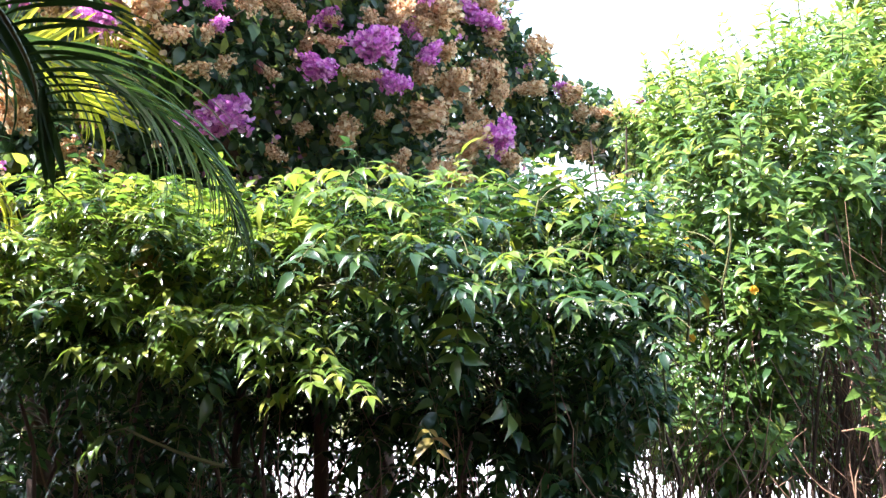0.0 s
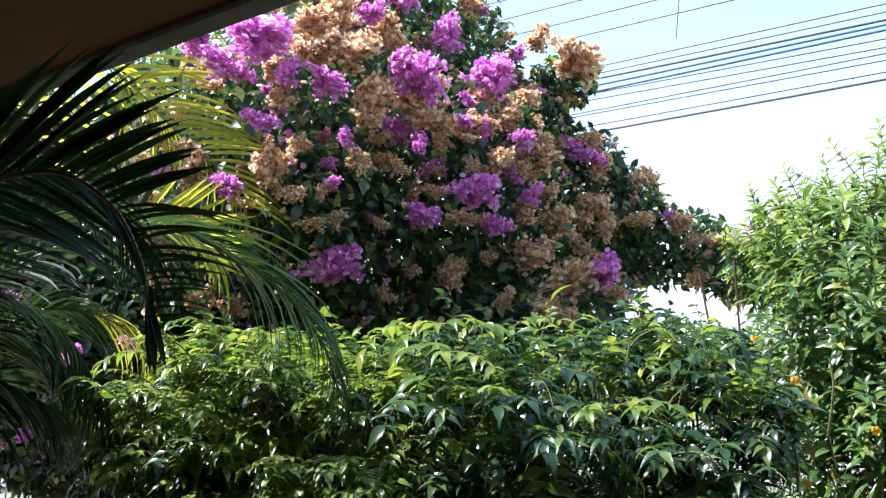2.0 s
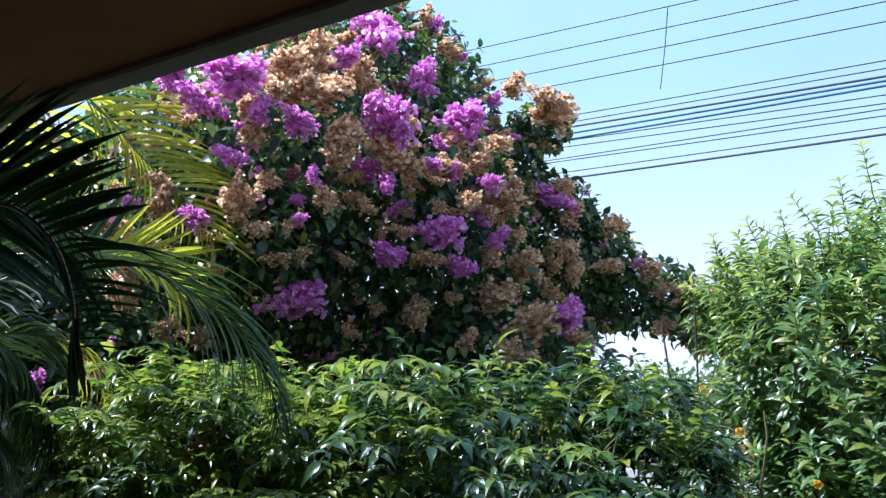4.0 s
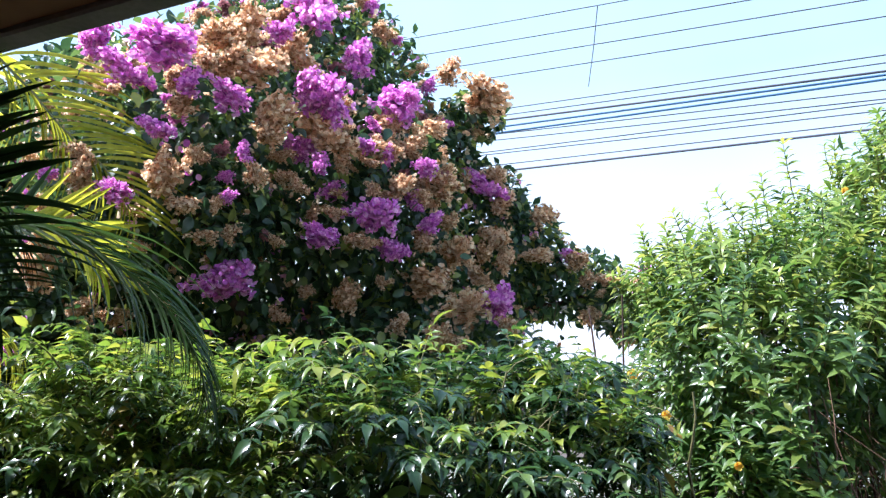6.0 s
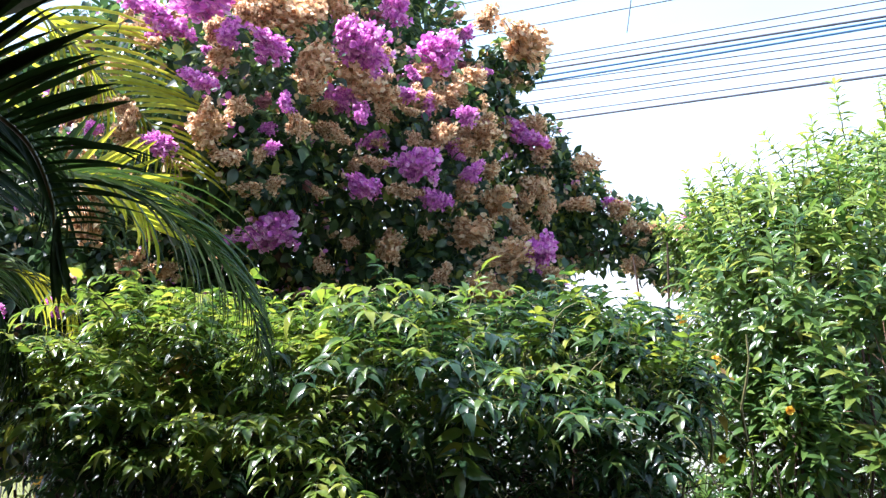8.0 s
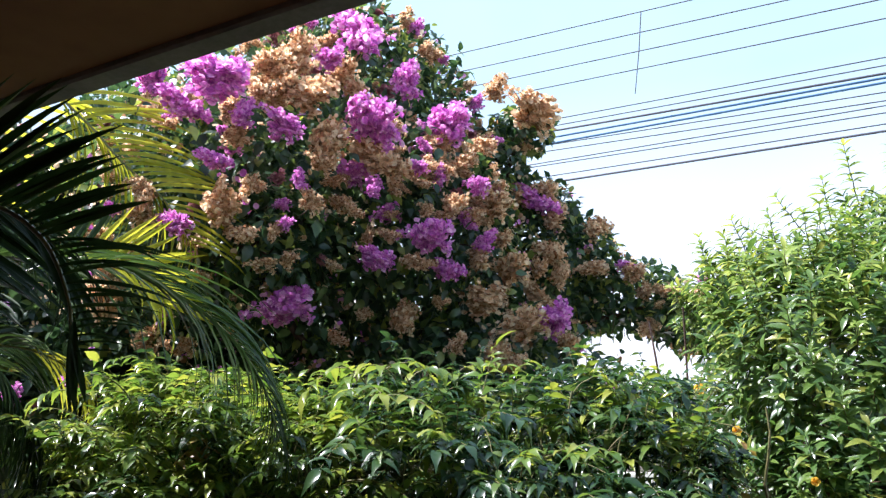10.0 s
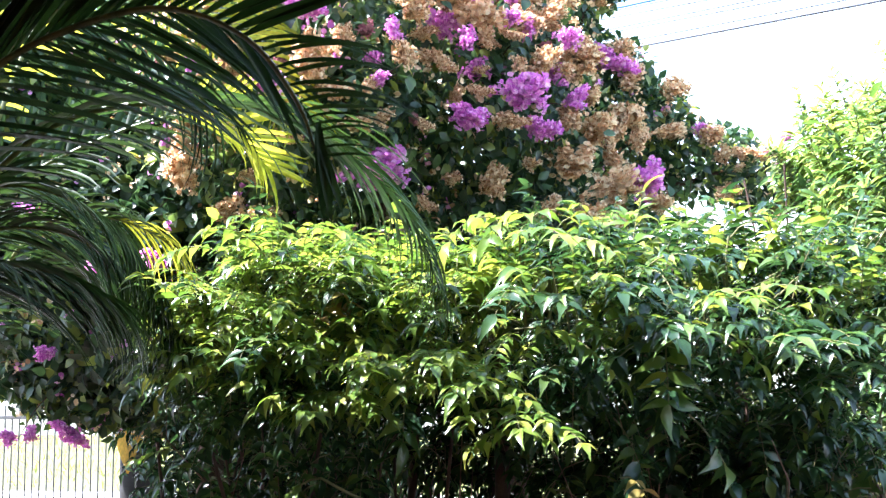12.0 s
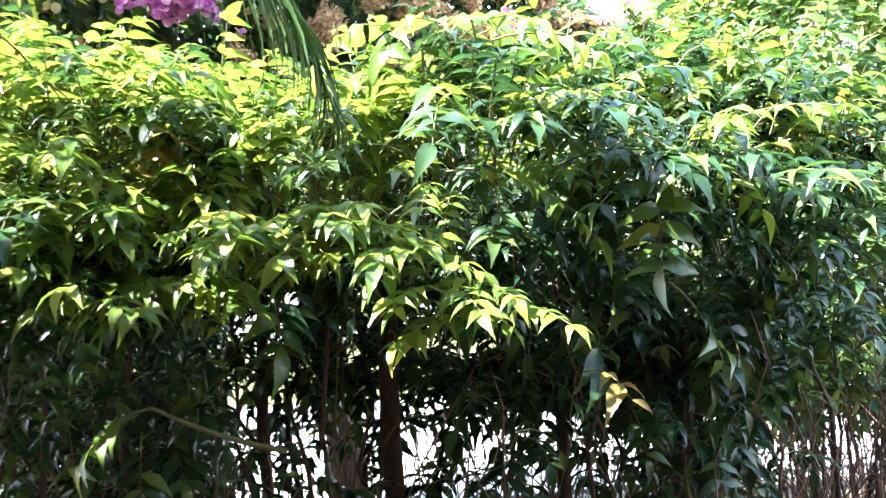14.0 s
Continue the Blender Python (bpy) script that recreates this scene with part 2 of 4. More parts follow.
def leaf_mass(name, shape, pos, d, up, size, mat):
    pts, quads = shape
    m = frames(d, up)
    v = np.einsum("nij,kj->nki", m, pts) * size[:, None, None] + pos[:, None, :]
    k = len(pts)
    f = quads[None] + (np.arange(len(pos)) * k)[:, None, None]
    return mesh_of(name, v.reshape(-1, 3), f.reshape(-1, 4), mat)


def leaf_matrix(p, d, up, size):
    m = frames(np.array(d)[None], np.array(up)[None])[0]
    return Matrix.Translation(Vector(p)) @ Matrix(m.tolist()).to_4x4() @ Matrix.Scale(size, 4)


def tubes(name, lines, mat, sides=5):
    """Round tapered limbs as one mesh: each line is (points, first radius, last radius)."""
    vs, fs, base = [], [], 0
    ang = np.arange(sides) * 2 * math.pi / sides
    for pts, r0, r1 in lines:
        p = np.asarray(pts, float)
        t = unit(np.gradient(p, axis=0))
        ref = np.where(np.abs(t[:, 2:3]) > 0.9, np.array([[1.0, 0, 0]]), np.array([[0, 0, 1.0]]))
        a = unit(np.cross(t, ref))
        b = np.cross(t, a)
        r = np.linspace(r0, r1, len(p))[:, None, None]
        ring = p[:, None] + r * (np.cos(ang)[None, :, None] * a[:, None] + np.sin(ang)[None, :, None] * b[:, None])
        vs.append(ring.reshape(-1, 3))
        i, j = np.meshgrid(np.arange(len(p) - 1), np.arange(sides), indexing="ij")
        q = np.stack([i * sides + j, i * sides + (j + 1) % sides, (i + 1) * sides + (j + 1) % sides, (i + 1) * sides + j], -1)
        fs.append(q.reshape(-1, 4) + base)
        base += len(p) * sides
    return mesh_of(name, np.concatenate(vs), np.concatenate(fs), mat)


def bent(a, b, sag=0.0, n=8, wob=0.0):
    """A limb from a to b that sags, or rises, in the middle."""
    s = np.linspace(0, 1, n)[:, None]
    p = np.array(a, float) * (1 - s) + np.array(b, float) * s
    p[:, 2] -= sag * 4 * (s * (1 - s))[:, 0]
    if wob:
        p[1:-1] += rng.normal(0, wob, (n - 2, 3))
    return p


def curve_through(ctrl, n=24):
    """A smooth line through a few points."""
    c = np.array(ctrl, float)
    c = np.vstack([2 * c[0] - c[1], c, 2 * c[-1] - c[-2]])
    out = []
    segs = len(c) - 3
    for u in np.linspace(0, segs - 1e-6, n):
        i = int(u)
        t = u - i
        p0, p1, p2, p3 = c[i:i + 4]
        out.append(0.5 * (2 * p1 + (p2 - p0) * t + (2 * p0 - 5 * p1 + 4 * p2 - p3) * t * t + (3 * p1 - p0 - 3 * p2 + p3) * t ** 3))
    return np.array(out)


def box(bm, lo, hi, bevel=0.0):
    r = bmesh.ops.create_cube(bm, size=1.0)
    vs = r["verts"]
    for v in vs:
        v.co = Vector([lo[k] + (v.co[k] + 0.5) * (hi[k] - lo[k]) for k in range(3)])
    if bevel:
        bmesh.ops.bevel(bm, geom=list({e for v in vs for e in v.link_edges}), offset=bevel, segments=2, affect="EDGES")


def in_blobs(blobs, n, shell=0.0, lumps=0.12, seed=0):
    """Points in a union of ellipsoids, towards its surface for a high shell, with outward directions."""
    g = np.random.default_rng(seed)
    c, r = np.array([b[:3] for b in blobs], float), np.array([b[3:6] for b in blobs], float)
    vol = np.prod(r, axis=1) ** (2 / 3)
    pick = g.choice(len(blobs), n, p=vol / vol.sum())
    d = unit(g.normal(size=(n, 3)))
    k = 1 - (1 - shell) * (1 - g.random(n) ** (1 / 3)) if shell < 1 else np.ones(n)
    k = k * (1 + lumps * g.normal(size=n))
    p = c[pick] + d * r[pick] * k[:, None]
    out = unit(d / r[pick])
    depth = np.full(n, 9.0)
    for i in range(len(blobs)):
        q = np.linalg.norm((p - c[i]) / r[i], axis=1)
        depth = np.minimum(depth, np.where(pick == i, 9.0, q))
    keep = depth > 0.72
    return p[keep], out[keep]


# ---- the setting ----
def slab(name, lo, hi, mat, label, category, bevel=0.0):
    bm = bmesh.new()
    box(bm, lo, hi, bevel)
    me = bpy.data.meshes.new(name)
    bm.to_mesh(me)
    bm.free()
    me.materials.append(mat)
    return tagged(new(name, me), label, category, kind="structure")


def sheet(name, x0, x1, y0, y1, z, mat, label, category, n=40, rough=0.03):
    xs, ys = np.linspace(x0, x1, n), np.linspace(y0, y1, n)
    gx, gy = np.meshgrid(xs, ys, indexing="ij")
    gz = z + rough * np.random.default_rng(3).random(gx.shape)
    v = np.stack([gx, gy, gz], -1).reshape(-1, 3)
    i, j = np.meshgrid(np.arange(n - 1), np.arange(n - 1), indexing="ij")
    a = i * n + j
    f = np.stack([a, a + n, a + n + 1, a + 1], -1).reshape(-1, 4)
    return tagged(new(name, mesh_of(name, v, f, mat)), label, category, kind="structure")


ground = sheet("ground", -400, 400, -400, 400, GROUND - 0.06, SOIL, "dark garden soil with dry leaf litter", "ground", 60, 0.02)
pavement = slab("pavement", (-40, 6.75, GROUND - 0.2), (40, 11.0, GROUND + 0.03), PAVING, "sunlit pale concrete pavement behind the fence", "pavement", 0.02)
lawn_base = sheet("lawn", -40, 40, 11.0, 17.5, GROUND, GRASS, "sunlit grass verge beyond the pavement", "grass", 50, 0.05)
street_wall = slab("wall_street", (-40, 17.5, GROUND - 0.2), (40, 17.75, 1.1), RENDERED_WALL, "pale rendered boundary wall across the street", "wall", 0.03)


def grass_tufts(n=9000):
    g = np.random.default_rng(5)
    pos = np.stack([g.uniform(-14, 10, n), g.uniform(11.05, 17.2, n), np.full(n, GROUND)], -1)
    d = unit(np.stack([g.normal(0, 0.5, n), g.normal(0, 0.5, n), np.ones(n)], -1))
    up = unit(g.normal(size=(n, 3)))
    shape = leaf_shape((1, 0.8, 0.0), 0.1, 0.3, 0.2)
    me = leaf_mass("grass_blades", shape, pos, d, up, g.uniform(0.08, 0.2, n), GRASS)
    tagged(new("grass_blades", me), "sunlit yellowish green grass blades on the verge", "grass", kind="stuff")


grass_tufts()


def roof_eave():
    """The porch roof: a brown soffit with a grey cement lip along its edge, which runs aslant over the garden."""
    ob = thing("porch_roof", (-0.6, 0.5, 2.4), "dark brown porch roof soffit with grey cement edge", "roof", kind="structure")
    along = Vector((0.97, -0.37, 0)).normalized()
    inward = Vector((-along.y, along.x, 0)) * -1
    edge = Vector((-0.086, 1.376, 2.4))

    def prism(name, mat, a, b, z0, z1, label):
        bm = bmesh.new()
        c = [edge + along * s + inward * k for s, k in ((-4.0, a), (4.5, a), (4.5, b), (-4.0, b))]
        lo = [bm.verts.new((p.x, p.y, z0)) for p in c]
        hi = [bm.verts.new((p.x, p.y, z1)) for p in c]
        bm.faces.new(lo[::-1]), bm.faces.new(hi)
        for i in range(4):
            bm.faces.new((lo[i], lo[(i + 1) % 4], hi[(i + 1) % 4], hi[i]))
        bmesh.ops.recalc_face_normals(bm, faces=bm.faces)
        bmesh.ops.bevel(bm, geom=bm.edges[:], offset=0.006, segments=1, affect="EDGES")
        me = bpy.data.meshes.new(name)
        bm.to_mesh(me)
        bm.free()
        me.materials.append(mat)
        placed(name, me, ob, label)

    # both side walls are unseen, added to cut sky light from the sides
    for name, s0, s1, k0, k1, label in (("wall_house", -4.0, 4.5, 4.25, 4.4, "ochre rendered house wall behind the porch"),
                                        ("added_wall_left", -3.6, -3.45, 0.9, 4.24, "unseen plain ochre wall added to block sky light at the porch side"),
                                        ("added_wall_right", 4.3, 4.45, 0.9, 4.24, "unseen plain ochre wall added to close the porch end")):
        bm = bmesh.new()
        box(bm, (s0, -k1, GROUND - 0.3), (s1, -k0, 2.415), 0.004)
        me = bpy.data.meshes.new(name)
        bm.to_mesh(me)
        bm.free()
        me.materials.append(OCHRE_WALL)
        wall = tagged(new(name, me), label, "wall", kind="structure")
        wall.matrix_world = Matrix.Translation((edge.x, edge.y, 0)) @ Matrix.Rotation(math.atan2(along.y, along.x), 4, "Z")
    prism("porch_base", TILE, 0.32, 4.4, GROUND - 0.3, PORCH - 0.02, "dark tiled porch floor")
    prism("soffit", SOFFIT, 0.06, 4.4, 2.416, 2.55, "brown painted soffit")
    prism("edge_lip", CEMENT, 0.0, 0.064, 2.4, 2.56, "grey weathered cement lip")


roof_eave()


# ---- bougainvillea ----
BLOOMS_FRONT = [(-1.27, 3.31, 3.26, 0.14), (-1.35, 3.12, 3.06, 0.10), (-1.56, 3.26, 3.26, 0.09), (-0.94, 3.24, 2.98, 0.08), (-0.86, 3.71, 3.54, 0.07), (-0.79, 4.01, 3.84, 0.17),
    (-0.45, 3.69, 3.34, 0.12), (-0.55, 3.47, 3.04, 0.14), (-0.28, 3.98, 3.24, 0.14), (-1.19, 3.14, 2.80, 0.08), (-0.19, 4.42, 3.54, 0.06), (-0.33, 3.60, 2.53, 0.10),
    (-0.54, 3.47, 2.40, 0.09), (-0.29, 3.96, 2.46, 0.08), (-0.15, 4.52, 2.73, 0.07)]
BLOOMS_REST = [(-0.99, 3.51, 2.20, 0.12), (0.24, 5.10, 2.38, 0.12), (0.11, 5.00, 3.13, 0.14), (-0.56, 3.46, 2.73, 0.06), (-1.34, 3.12, 2.50, 0.07), (-0.90, 3.26, 2.53, 0.05),
    (-0.38, 3.57, 2.87, 0.07), (-1.08, 3.17, 3.00, 0.06), (-0.19, 4.44, 3.05, 0.06), (-1.63, 3.10, 2.58, 0.05), (0.70, 5.39, 2.75, 0.07), (-0.85, 3.29, 2.73, 0.05),
    (1.15, 5.31, 2.65, 0.05), (-0.62, 3.42, 3.12, 0.08)]
DRY_FRONT = [(-1.13, 3.15, 2.59, 0.11), (-1.05, 3.17, 2.47, 0.09), (-1.47, 3.11, 2.56, 0.09), (-1.51, 3.10, 2.67, 0.06), (-0.73, 3.35, 2.94, 0.12), (-0.55, 3.47, 2.88, 0.13),
    (-0.83, 3.30, 3.12, 0.12), (-1.09, 3.51, 3.41, 0.12), (-1.03, 3.71, 3.59, 0.12), (-0.63, 3.47, 3.20, 0.09), (-1.09, 3.16, 2.91, 0.08), (-0.11, 4.61, 2.98, 0.12),
    (-0.27, 4.07, 2.83, 0.09), (-0.35, 3.58, 2.79, 0.06), (-0.09, 4.61, 3.71, 0.09), (0.09, 4.94, 3.69, 0.18), (-0.16, 4.50, 3.30, 0.10), (-0.38, 3.57, 2.41, 0.09)]
DRY_RIGHT = [(-0.18, 4.47, 2.62, 0.10), (-0.03, 4.78, 2.63, 0.11), (-0.16, 4.52, 2.40, 0.13), (0.09, 5.00, 2.53, 0.13), (0.25, 5.10, 2.63, 0.10), (0.04, 4.92, 2.29, 0.13),
    (-0.10, 4.66, 2.11, 0.11), (0.20, 5.07, 2.81, 0.12), (0.49, 5.25, 2.97, 0.11), (0.45, 5.23, 2.72, 0.09), (0.74, 5.40, 2.71, 0.09), (0.93, 5.36, 2.58, 0.08),
    (0.81, 5.38, 2.33, 0.08), (1.16, 5.30, 2.32, 0.06), (-0.47, 3.80, 2.19, 0.09), (-0.50, 3.50, 2.53, 0.07), (-0.88, 3.27, 2.36, 0.06), (-0.98, 3.21, 2.33, 0.06)]
DRY_SMALL = [(-0.65, 3.69, 2.19, 0.05), (-0.76, 3.62, 2.07, 0.06), (-1.56, 3.36, 2.03, 0.08), (-1.41, 3.38, 2.01, 0.07), (-1.61, 3.10, 2.19, 0.13), (-0.72, 3.35, 2.36, 0.05),
    (-0.47, 3.51, 2.75, 0.06), (-0.82, 3.30, 2.63, 0.06), (-0.94, 3.24, 2.49, 0.05), (-0.64, 3.41, 2.62, 0.05), (-0.31, 3.78, 2.25, 0.05), (0.28, 5.14, 2.24, 0.07),
    (-0.06, 4.72, 2.81, 0.08)]
DRY_MORE = [(-0.77, 3.61, 3.40, 0.10), (-0.96, 3.35, 3.21, 0.09), (0.18, 5.05, 3.18, 0.09), (-0.23, 4.27, 3.14, 0.07), (-0.01, 4.83, 2.10, 0.08), (0.24, 5.09, 3.00, 0.09),
    (-0.78, 3.33, 2.82, 0.06), (-1.04, 3.19, 2.69, 0.06), (-1.21, 3.13, 2.28, 0.05), (-0.30, 4.42, 2.13, 0.06), (-0.35, 3.58, 2.65, 0.05), (0.13, 5.02, 2.69, 0.09),
    (-1.08, 3.29, 3.19, 0.08)]
LOW_BLOOMS = [(-2.72, 4.00, 1.03, 0.11), (-2.95, 4.00, 1.02, 0.07), (-3.09, 4.00, 1.00, 0.07), (-2.91, 4.00, 1.43, 0.08), (-2.31, 4.00, 1.91, 0.09), (-2.65, 4.00, 1.85, 0.08), (-3.05, 4.00, 2.18, 0.09)]
CANOPY = [(-1.4, 5.2, 2.87, 1.15, 2.0, 1.05), (-0.6, 5.05, 2.75, 0.62, 1.3, 0.8), (-0.02, 5.65, 2.75, 0.56, 0.6, 0.6), (-0.28, 5.2, 3.35, 0.33, 0.5, 0.33), (-1.12, 3.6, 2.52, 0.34, 0.42, 0.28), (0.65, 5.75, 2.62, 0.5, 0.32, 0.26),
          (1.08, 5.55, 2.42, 0.28, 0.26, 0.2), (0.02, 5.2, 3.68, 0.2, 0.25, 0.16), (-1.15, 5.25, 3.75, 0.85, 1.1, 0.8), (-2.7, 4.8, 1.95, 1.2, 1.0, 1.0), (-2.45, 4.5, 1.35, 1.15, 0.4, 0.36),
          (-0.75, 4.9, 1.9, 1.3, 0.9, 0.6), (-3.7, 5.6, 2.5, 0.95, 1.3, 1.3),
          # lobes at x -2.4 and -3.85 are added for shade; the latter is unseen
          (0.08, 5.45, 3.12, 0.32, 0.35, 0.3), (0.3, 5.6, 2.86, 0.36, 0.35, 0.3), (-2.4, 5.4, 3.3, 1.0, 1.2, 0.8), (-3.85, 4.5, 2.9, 1.1, 1.1, 0.9), (-1.95, 4.35, 1.6, 0.85, 0.45, 0.35)]
OVATE = leaf_shape((0.25, 0.85, 1.0, 0.6, 0.05), 0.62, 0.22, 0.25, 0.4)
BRACT = leaf_shape((0.45, 0.95, 1.0, 0.85, 0.35), 0.95, -0.2, 0.3, -0.9, 0.22)


def bract_cluster(name, mat, seed, stretch=(1, 1, 1)):
    """A head of papery bracts in threes, of radius 1 before scaling to its size; a bract is about a fifth of a large head."""
    g = np.random.default_rng(seed)
    pos, d, up, size = [], [], [], []
    lumps = unit(g.normal(size=(9, 3))) * g.uniform(0.3, 0.62, (9, 1))
    for k in range(250):
        c = lumps[g.integers(9)]
        o = unit(g.normal(size=3) + np.array([0, -0.3, 0.5]))
        p = (c + o * g.uniform(0.12, 0.52)) * np.array(stretch)
        a = unit(np.cross(o, g.normal(size=3)))
        b = np.cross(o, a)
        spread = g.uniform(0.5, 2.4)
        for i in range(3):
            w = math.radians(120 * i + g.uniform(-15, 15))
            side = a * math.cos(w) + b * math.sin(w)
            pos.append(p - o * 0.1)
            d.append(o + side * spread + g.normal(0, 0.3, 3))
            up.append(o - side * 0.6 + g.normal(0, 0.45, 3))
            size.append(g.uniform(0.1, 0.2))
    # thin stalks hold the bracts together
    stalks = [(np.array([p0 * 0.05, p0 * 0.6, p0]), 0.03, 0.012) for p0 in np.array(pos)[::3]]
    m = frames(np.array(d), np.array(up))
    pts, quads = BRACT
    v = np.einsum("nij,kj->nki", m, pts) * np.array(size)[:, None, None] + np.array(pos)[:, None, :]
    f = quads[None] + (np.arange(len(pos)) * len(pts))[:, None, None]
    stem = tubes("stalk", stalks, mat, 3)
    sv = np.array([w.co for w in stem.vertices])
    sf = np.array([list(q.vertices) for q in stem.polygons]) + v.shape[0] * v.shape[1]
    bpy.data.meshes.remove(stem)
    return mesh_of(name, np.vstack([v.reshape(-1, 3), sv]), np.vstack([f.reshape(-1, 4), sf]), mat)


def bougainvillea():
    root = (-0.56, 5.7, GROUND)
    ob = thing("bougainvillea", root, "tall bougainvillea with magenta blooms and many dried tan bracts", "bougainvillea")
    # trunk and limbs
    fork = np.array((-0.75, 5.55, 1.35))
    placed("trunk", tubes("trunk", [(curve_through([root, (-0.58, 5.72, 0.3), fork], 12), 0.13, 0.095)], BARK, 9), ob, "brown twisted woody trunk")
    g = np.random.default_rng(21)
    for c in CANOPY:
        end = np.array(c[:3]) + g.normal(0, 0.1, 3)
        placed("branch", tubes("branch", [(bent(fork, end, 0.12 if c[0] < 0.4 else -0.35, 10, 0.03), 0.05 if c[0] < 0.4 else 0.03, 0.012)], BARK, 6), ob)
    twigs = []
    p, out = in_blobs(CANOPY, 420, 0.75, 0.08, 31)
    for a, o in zip(p, out):
        e = a + o * g.uniform(0.05, 0.22) + np.array([0, 0, g.uniform(-0.1, 0.12)])
        twigs.append((bent(a - o * 0.45, e, -0.03, 5, 0.01), 0.006, 0.0025))
    tagged(placed("twig_growth", tubes("twig_growth", twigs, BARK, 4), ob), kind="stuff")
    # leaves
    p, out = in_blobs(CANOPY, 118000, 0.4, 0.06, 41)
    n = len(p)
    d = unit(out * 0.5 + g.normal(0, 0.7, (n, 3)) + np.array([0, 0, -0.35]))
    up = unit(out + g.normal(0, 0.5, (n, 3)) + np.array([0, 0, 0.8]))
    tagged(placed("foliage", leaf_mass("foliage", OVATE, p, d, up, g.uniform(0.05, 0.085, n), VINE_LEAF), ob, "small dark green ovate leaves"), kind="stuff")
    # older, larger leaves close the shaded side of the crown
    p, out = in_blobs([CANOPY[i] for i in (9, 10, 12, 15, 16, 17)], 30000, 0.1, 0.04, 43)
    n = len(p)
    d = unit(out * 0.3 + g.normal(0, 0.8, (n, 3)))
    tagged(placed("old_foliage", leaf_mass("old_foliage", OVATE, p, d, unit(out + g.normal(0, 0.5, (n, 3))), g.uniform(0.08, 0.12, n), VINE_LEAF), ob, "dark older leaves inside the crown"), kind="stuff")
    kinds = {}
    for nm, mat in (("bloom", MAGENTA), ("dry_bloom", DRY), ("faded", FADED)):
        kinds[nm] = [bract_cluster(nm, mat, 50 + k, s) for k, s in enumerate(((1, 1, 1), (1.15, 1, 0.85), (0.9, 1, 1.15), (1.2, 1.0, 0.75)))]

    cc, rr = np.array([c[:3] for c in CANOPY]), np.array([c[3:] for c in CANOPY])

    def on_crown(p, gap):
        """Seats a head on the outside of the crown, towards the garden."""
        p = np.array(p, float)
        way = unit(np.array([0.25, 0.1, 1.55]) - p)
        start = p
        inside = (np.linalg.norm((p - cc) / rr, axis=1) < gap).any()
        for _ in range(80):
            if (np.linalg.norm((p - cc) / rr, axis=1) < gap).any() != inside:
                return p
            p = p + way * (0.025 if inside else -0.025)
        return start

    def put(name, label, meshes, at, r, k, gap=1.02):
        at = on_crown(at, gap)
        taken.append((at, r))
        turn = Euler((g.uniform(-0.5, 0.5), g.uniform(-0.6, 0.6), g.uniform(-0.7, 0.7))).to_matrix().to_4x4()
        placed(name, meshes[k % len(meshes)], ob, label, Matrix.Translation(at) @ turn @ Matrix.Diagonal((r * g.uniform(0.95, 1.5), r * g.uniform(0.9, 1.2), r * g.uniform(0.8, 1.3), 1)))

    k, taken = 0, []
    for x, y, z, r in BLOOMS_FRONT + BLOOMS_REST + [(x, y, z, 0.75 * r) for x, y, z, r in LOW_BLOOMS]:
        put("flower_head", "bright magenta papery bracts", kinds["bloom"], (x, y, z), r * 1.05, k, 1.14)
        k += 1
    for x, y, z, r in DRY_FRONT + DRY_RIGHT + DRY_SMALL + DRY_MORE:
        put("dry_flower_head", "dried tan papery bracts", kinds["dry_bloom"], (x, y, z), r * 0.97, k, 1.1)
        k += 1
    # more dried and fading heads scattered over the crown
    p, out = in_blobs(CANOPY[:9], 1700, 1.0, 0.03, 77)
    front = (out[:, 1] < 0.25) & (p[:, 2] > 2.05 + 0.25 * g.random(len(p)))
    front &= ~((p[:, 2] < 2.5) & (p[:, 0] < -0.25))
    for a, o in list(zip(p[front], out[front]))[:270]:
        if any(np.linalg.norm(a - q) < r + 0.03 for q, r in taken):
            continue
        nm = ("faded", "dry_bloom", "dry_bloom", "dry_bloom", "dry_bloom", "bloom", "dry_bloom", "dry_bloom", "dry_bloom")[k % 9]
        put("flower_head" if nm == "bloom" else "dry_flower_head", {"dry_bloom": "dried tan papery bracts", "faded": "fading pink papery bracts", "bloom": "bright magenta papery bracts"}[nm],
            kinds[nm], a, 0.03 + 0.06 * g.random() ** 2, k)
        k += 1
    # single bracts strewn between the leaves
    p, out = in_blobs(CANOPY, 9000, 1.0, 0.04, 83)
    seen = out[:, 1] < 0.35
    p, out = p[seen], out[seen]
    for nm, mat, share, label in (("dry_bract_scatter", DRY, 0.62, "single dried tan bracts among the leaves"), ("bract_scatter", MAGENTA, 0.9, "single magenta bracts among the leaves")):
        take = g.random(len(p)) > share
        n = 3 * int(take.sum())
        d = unit(np.repeat(out[take], 3, 0) * 0.6 + g.normal(0, 0.8, (n, 3)))
        up = unit(np.repeat(out[take], 3, 0) + g.normal(0, 0.5, (n, 3)))
        tagged(placed(nm, leaf_mass(nm, BRACT, np.repeat(p[take], 3, 0) + g.normal(0, 0.012, (n, 3)), d, up, g.uniform(0.02, 0.034, n), mat), ob, label), kind="stuff")


bougainvillea()

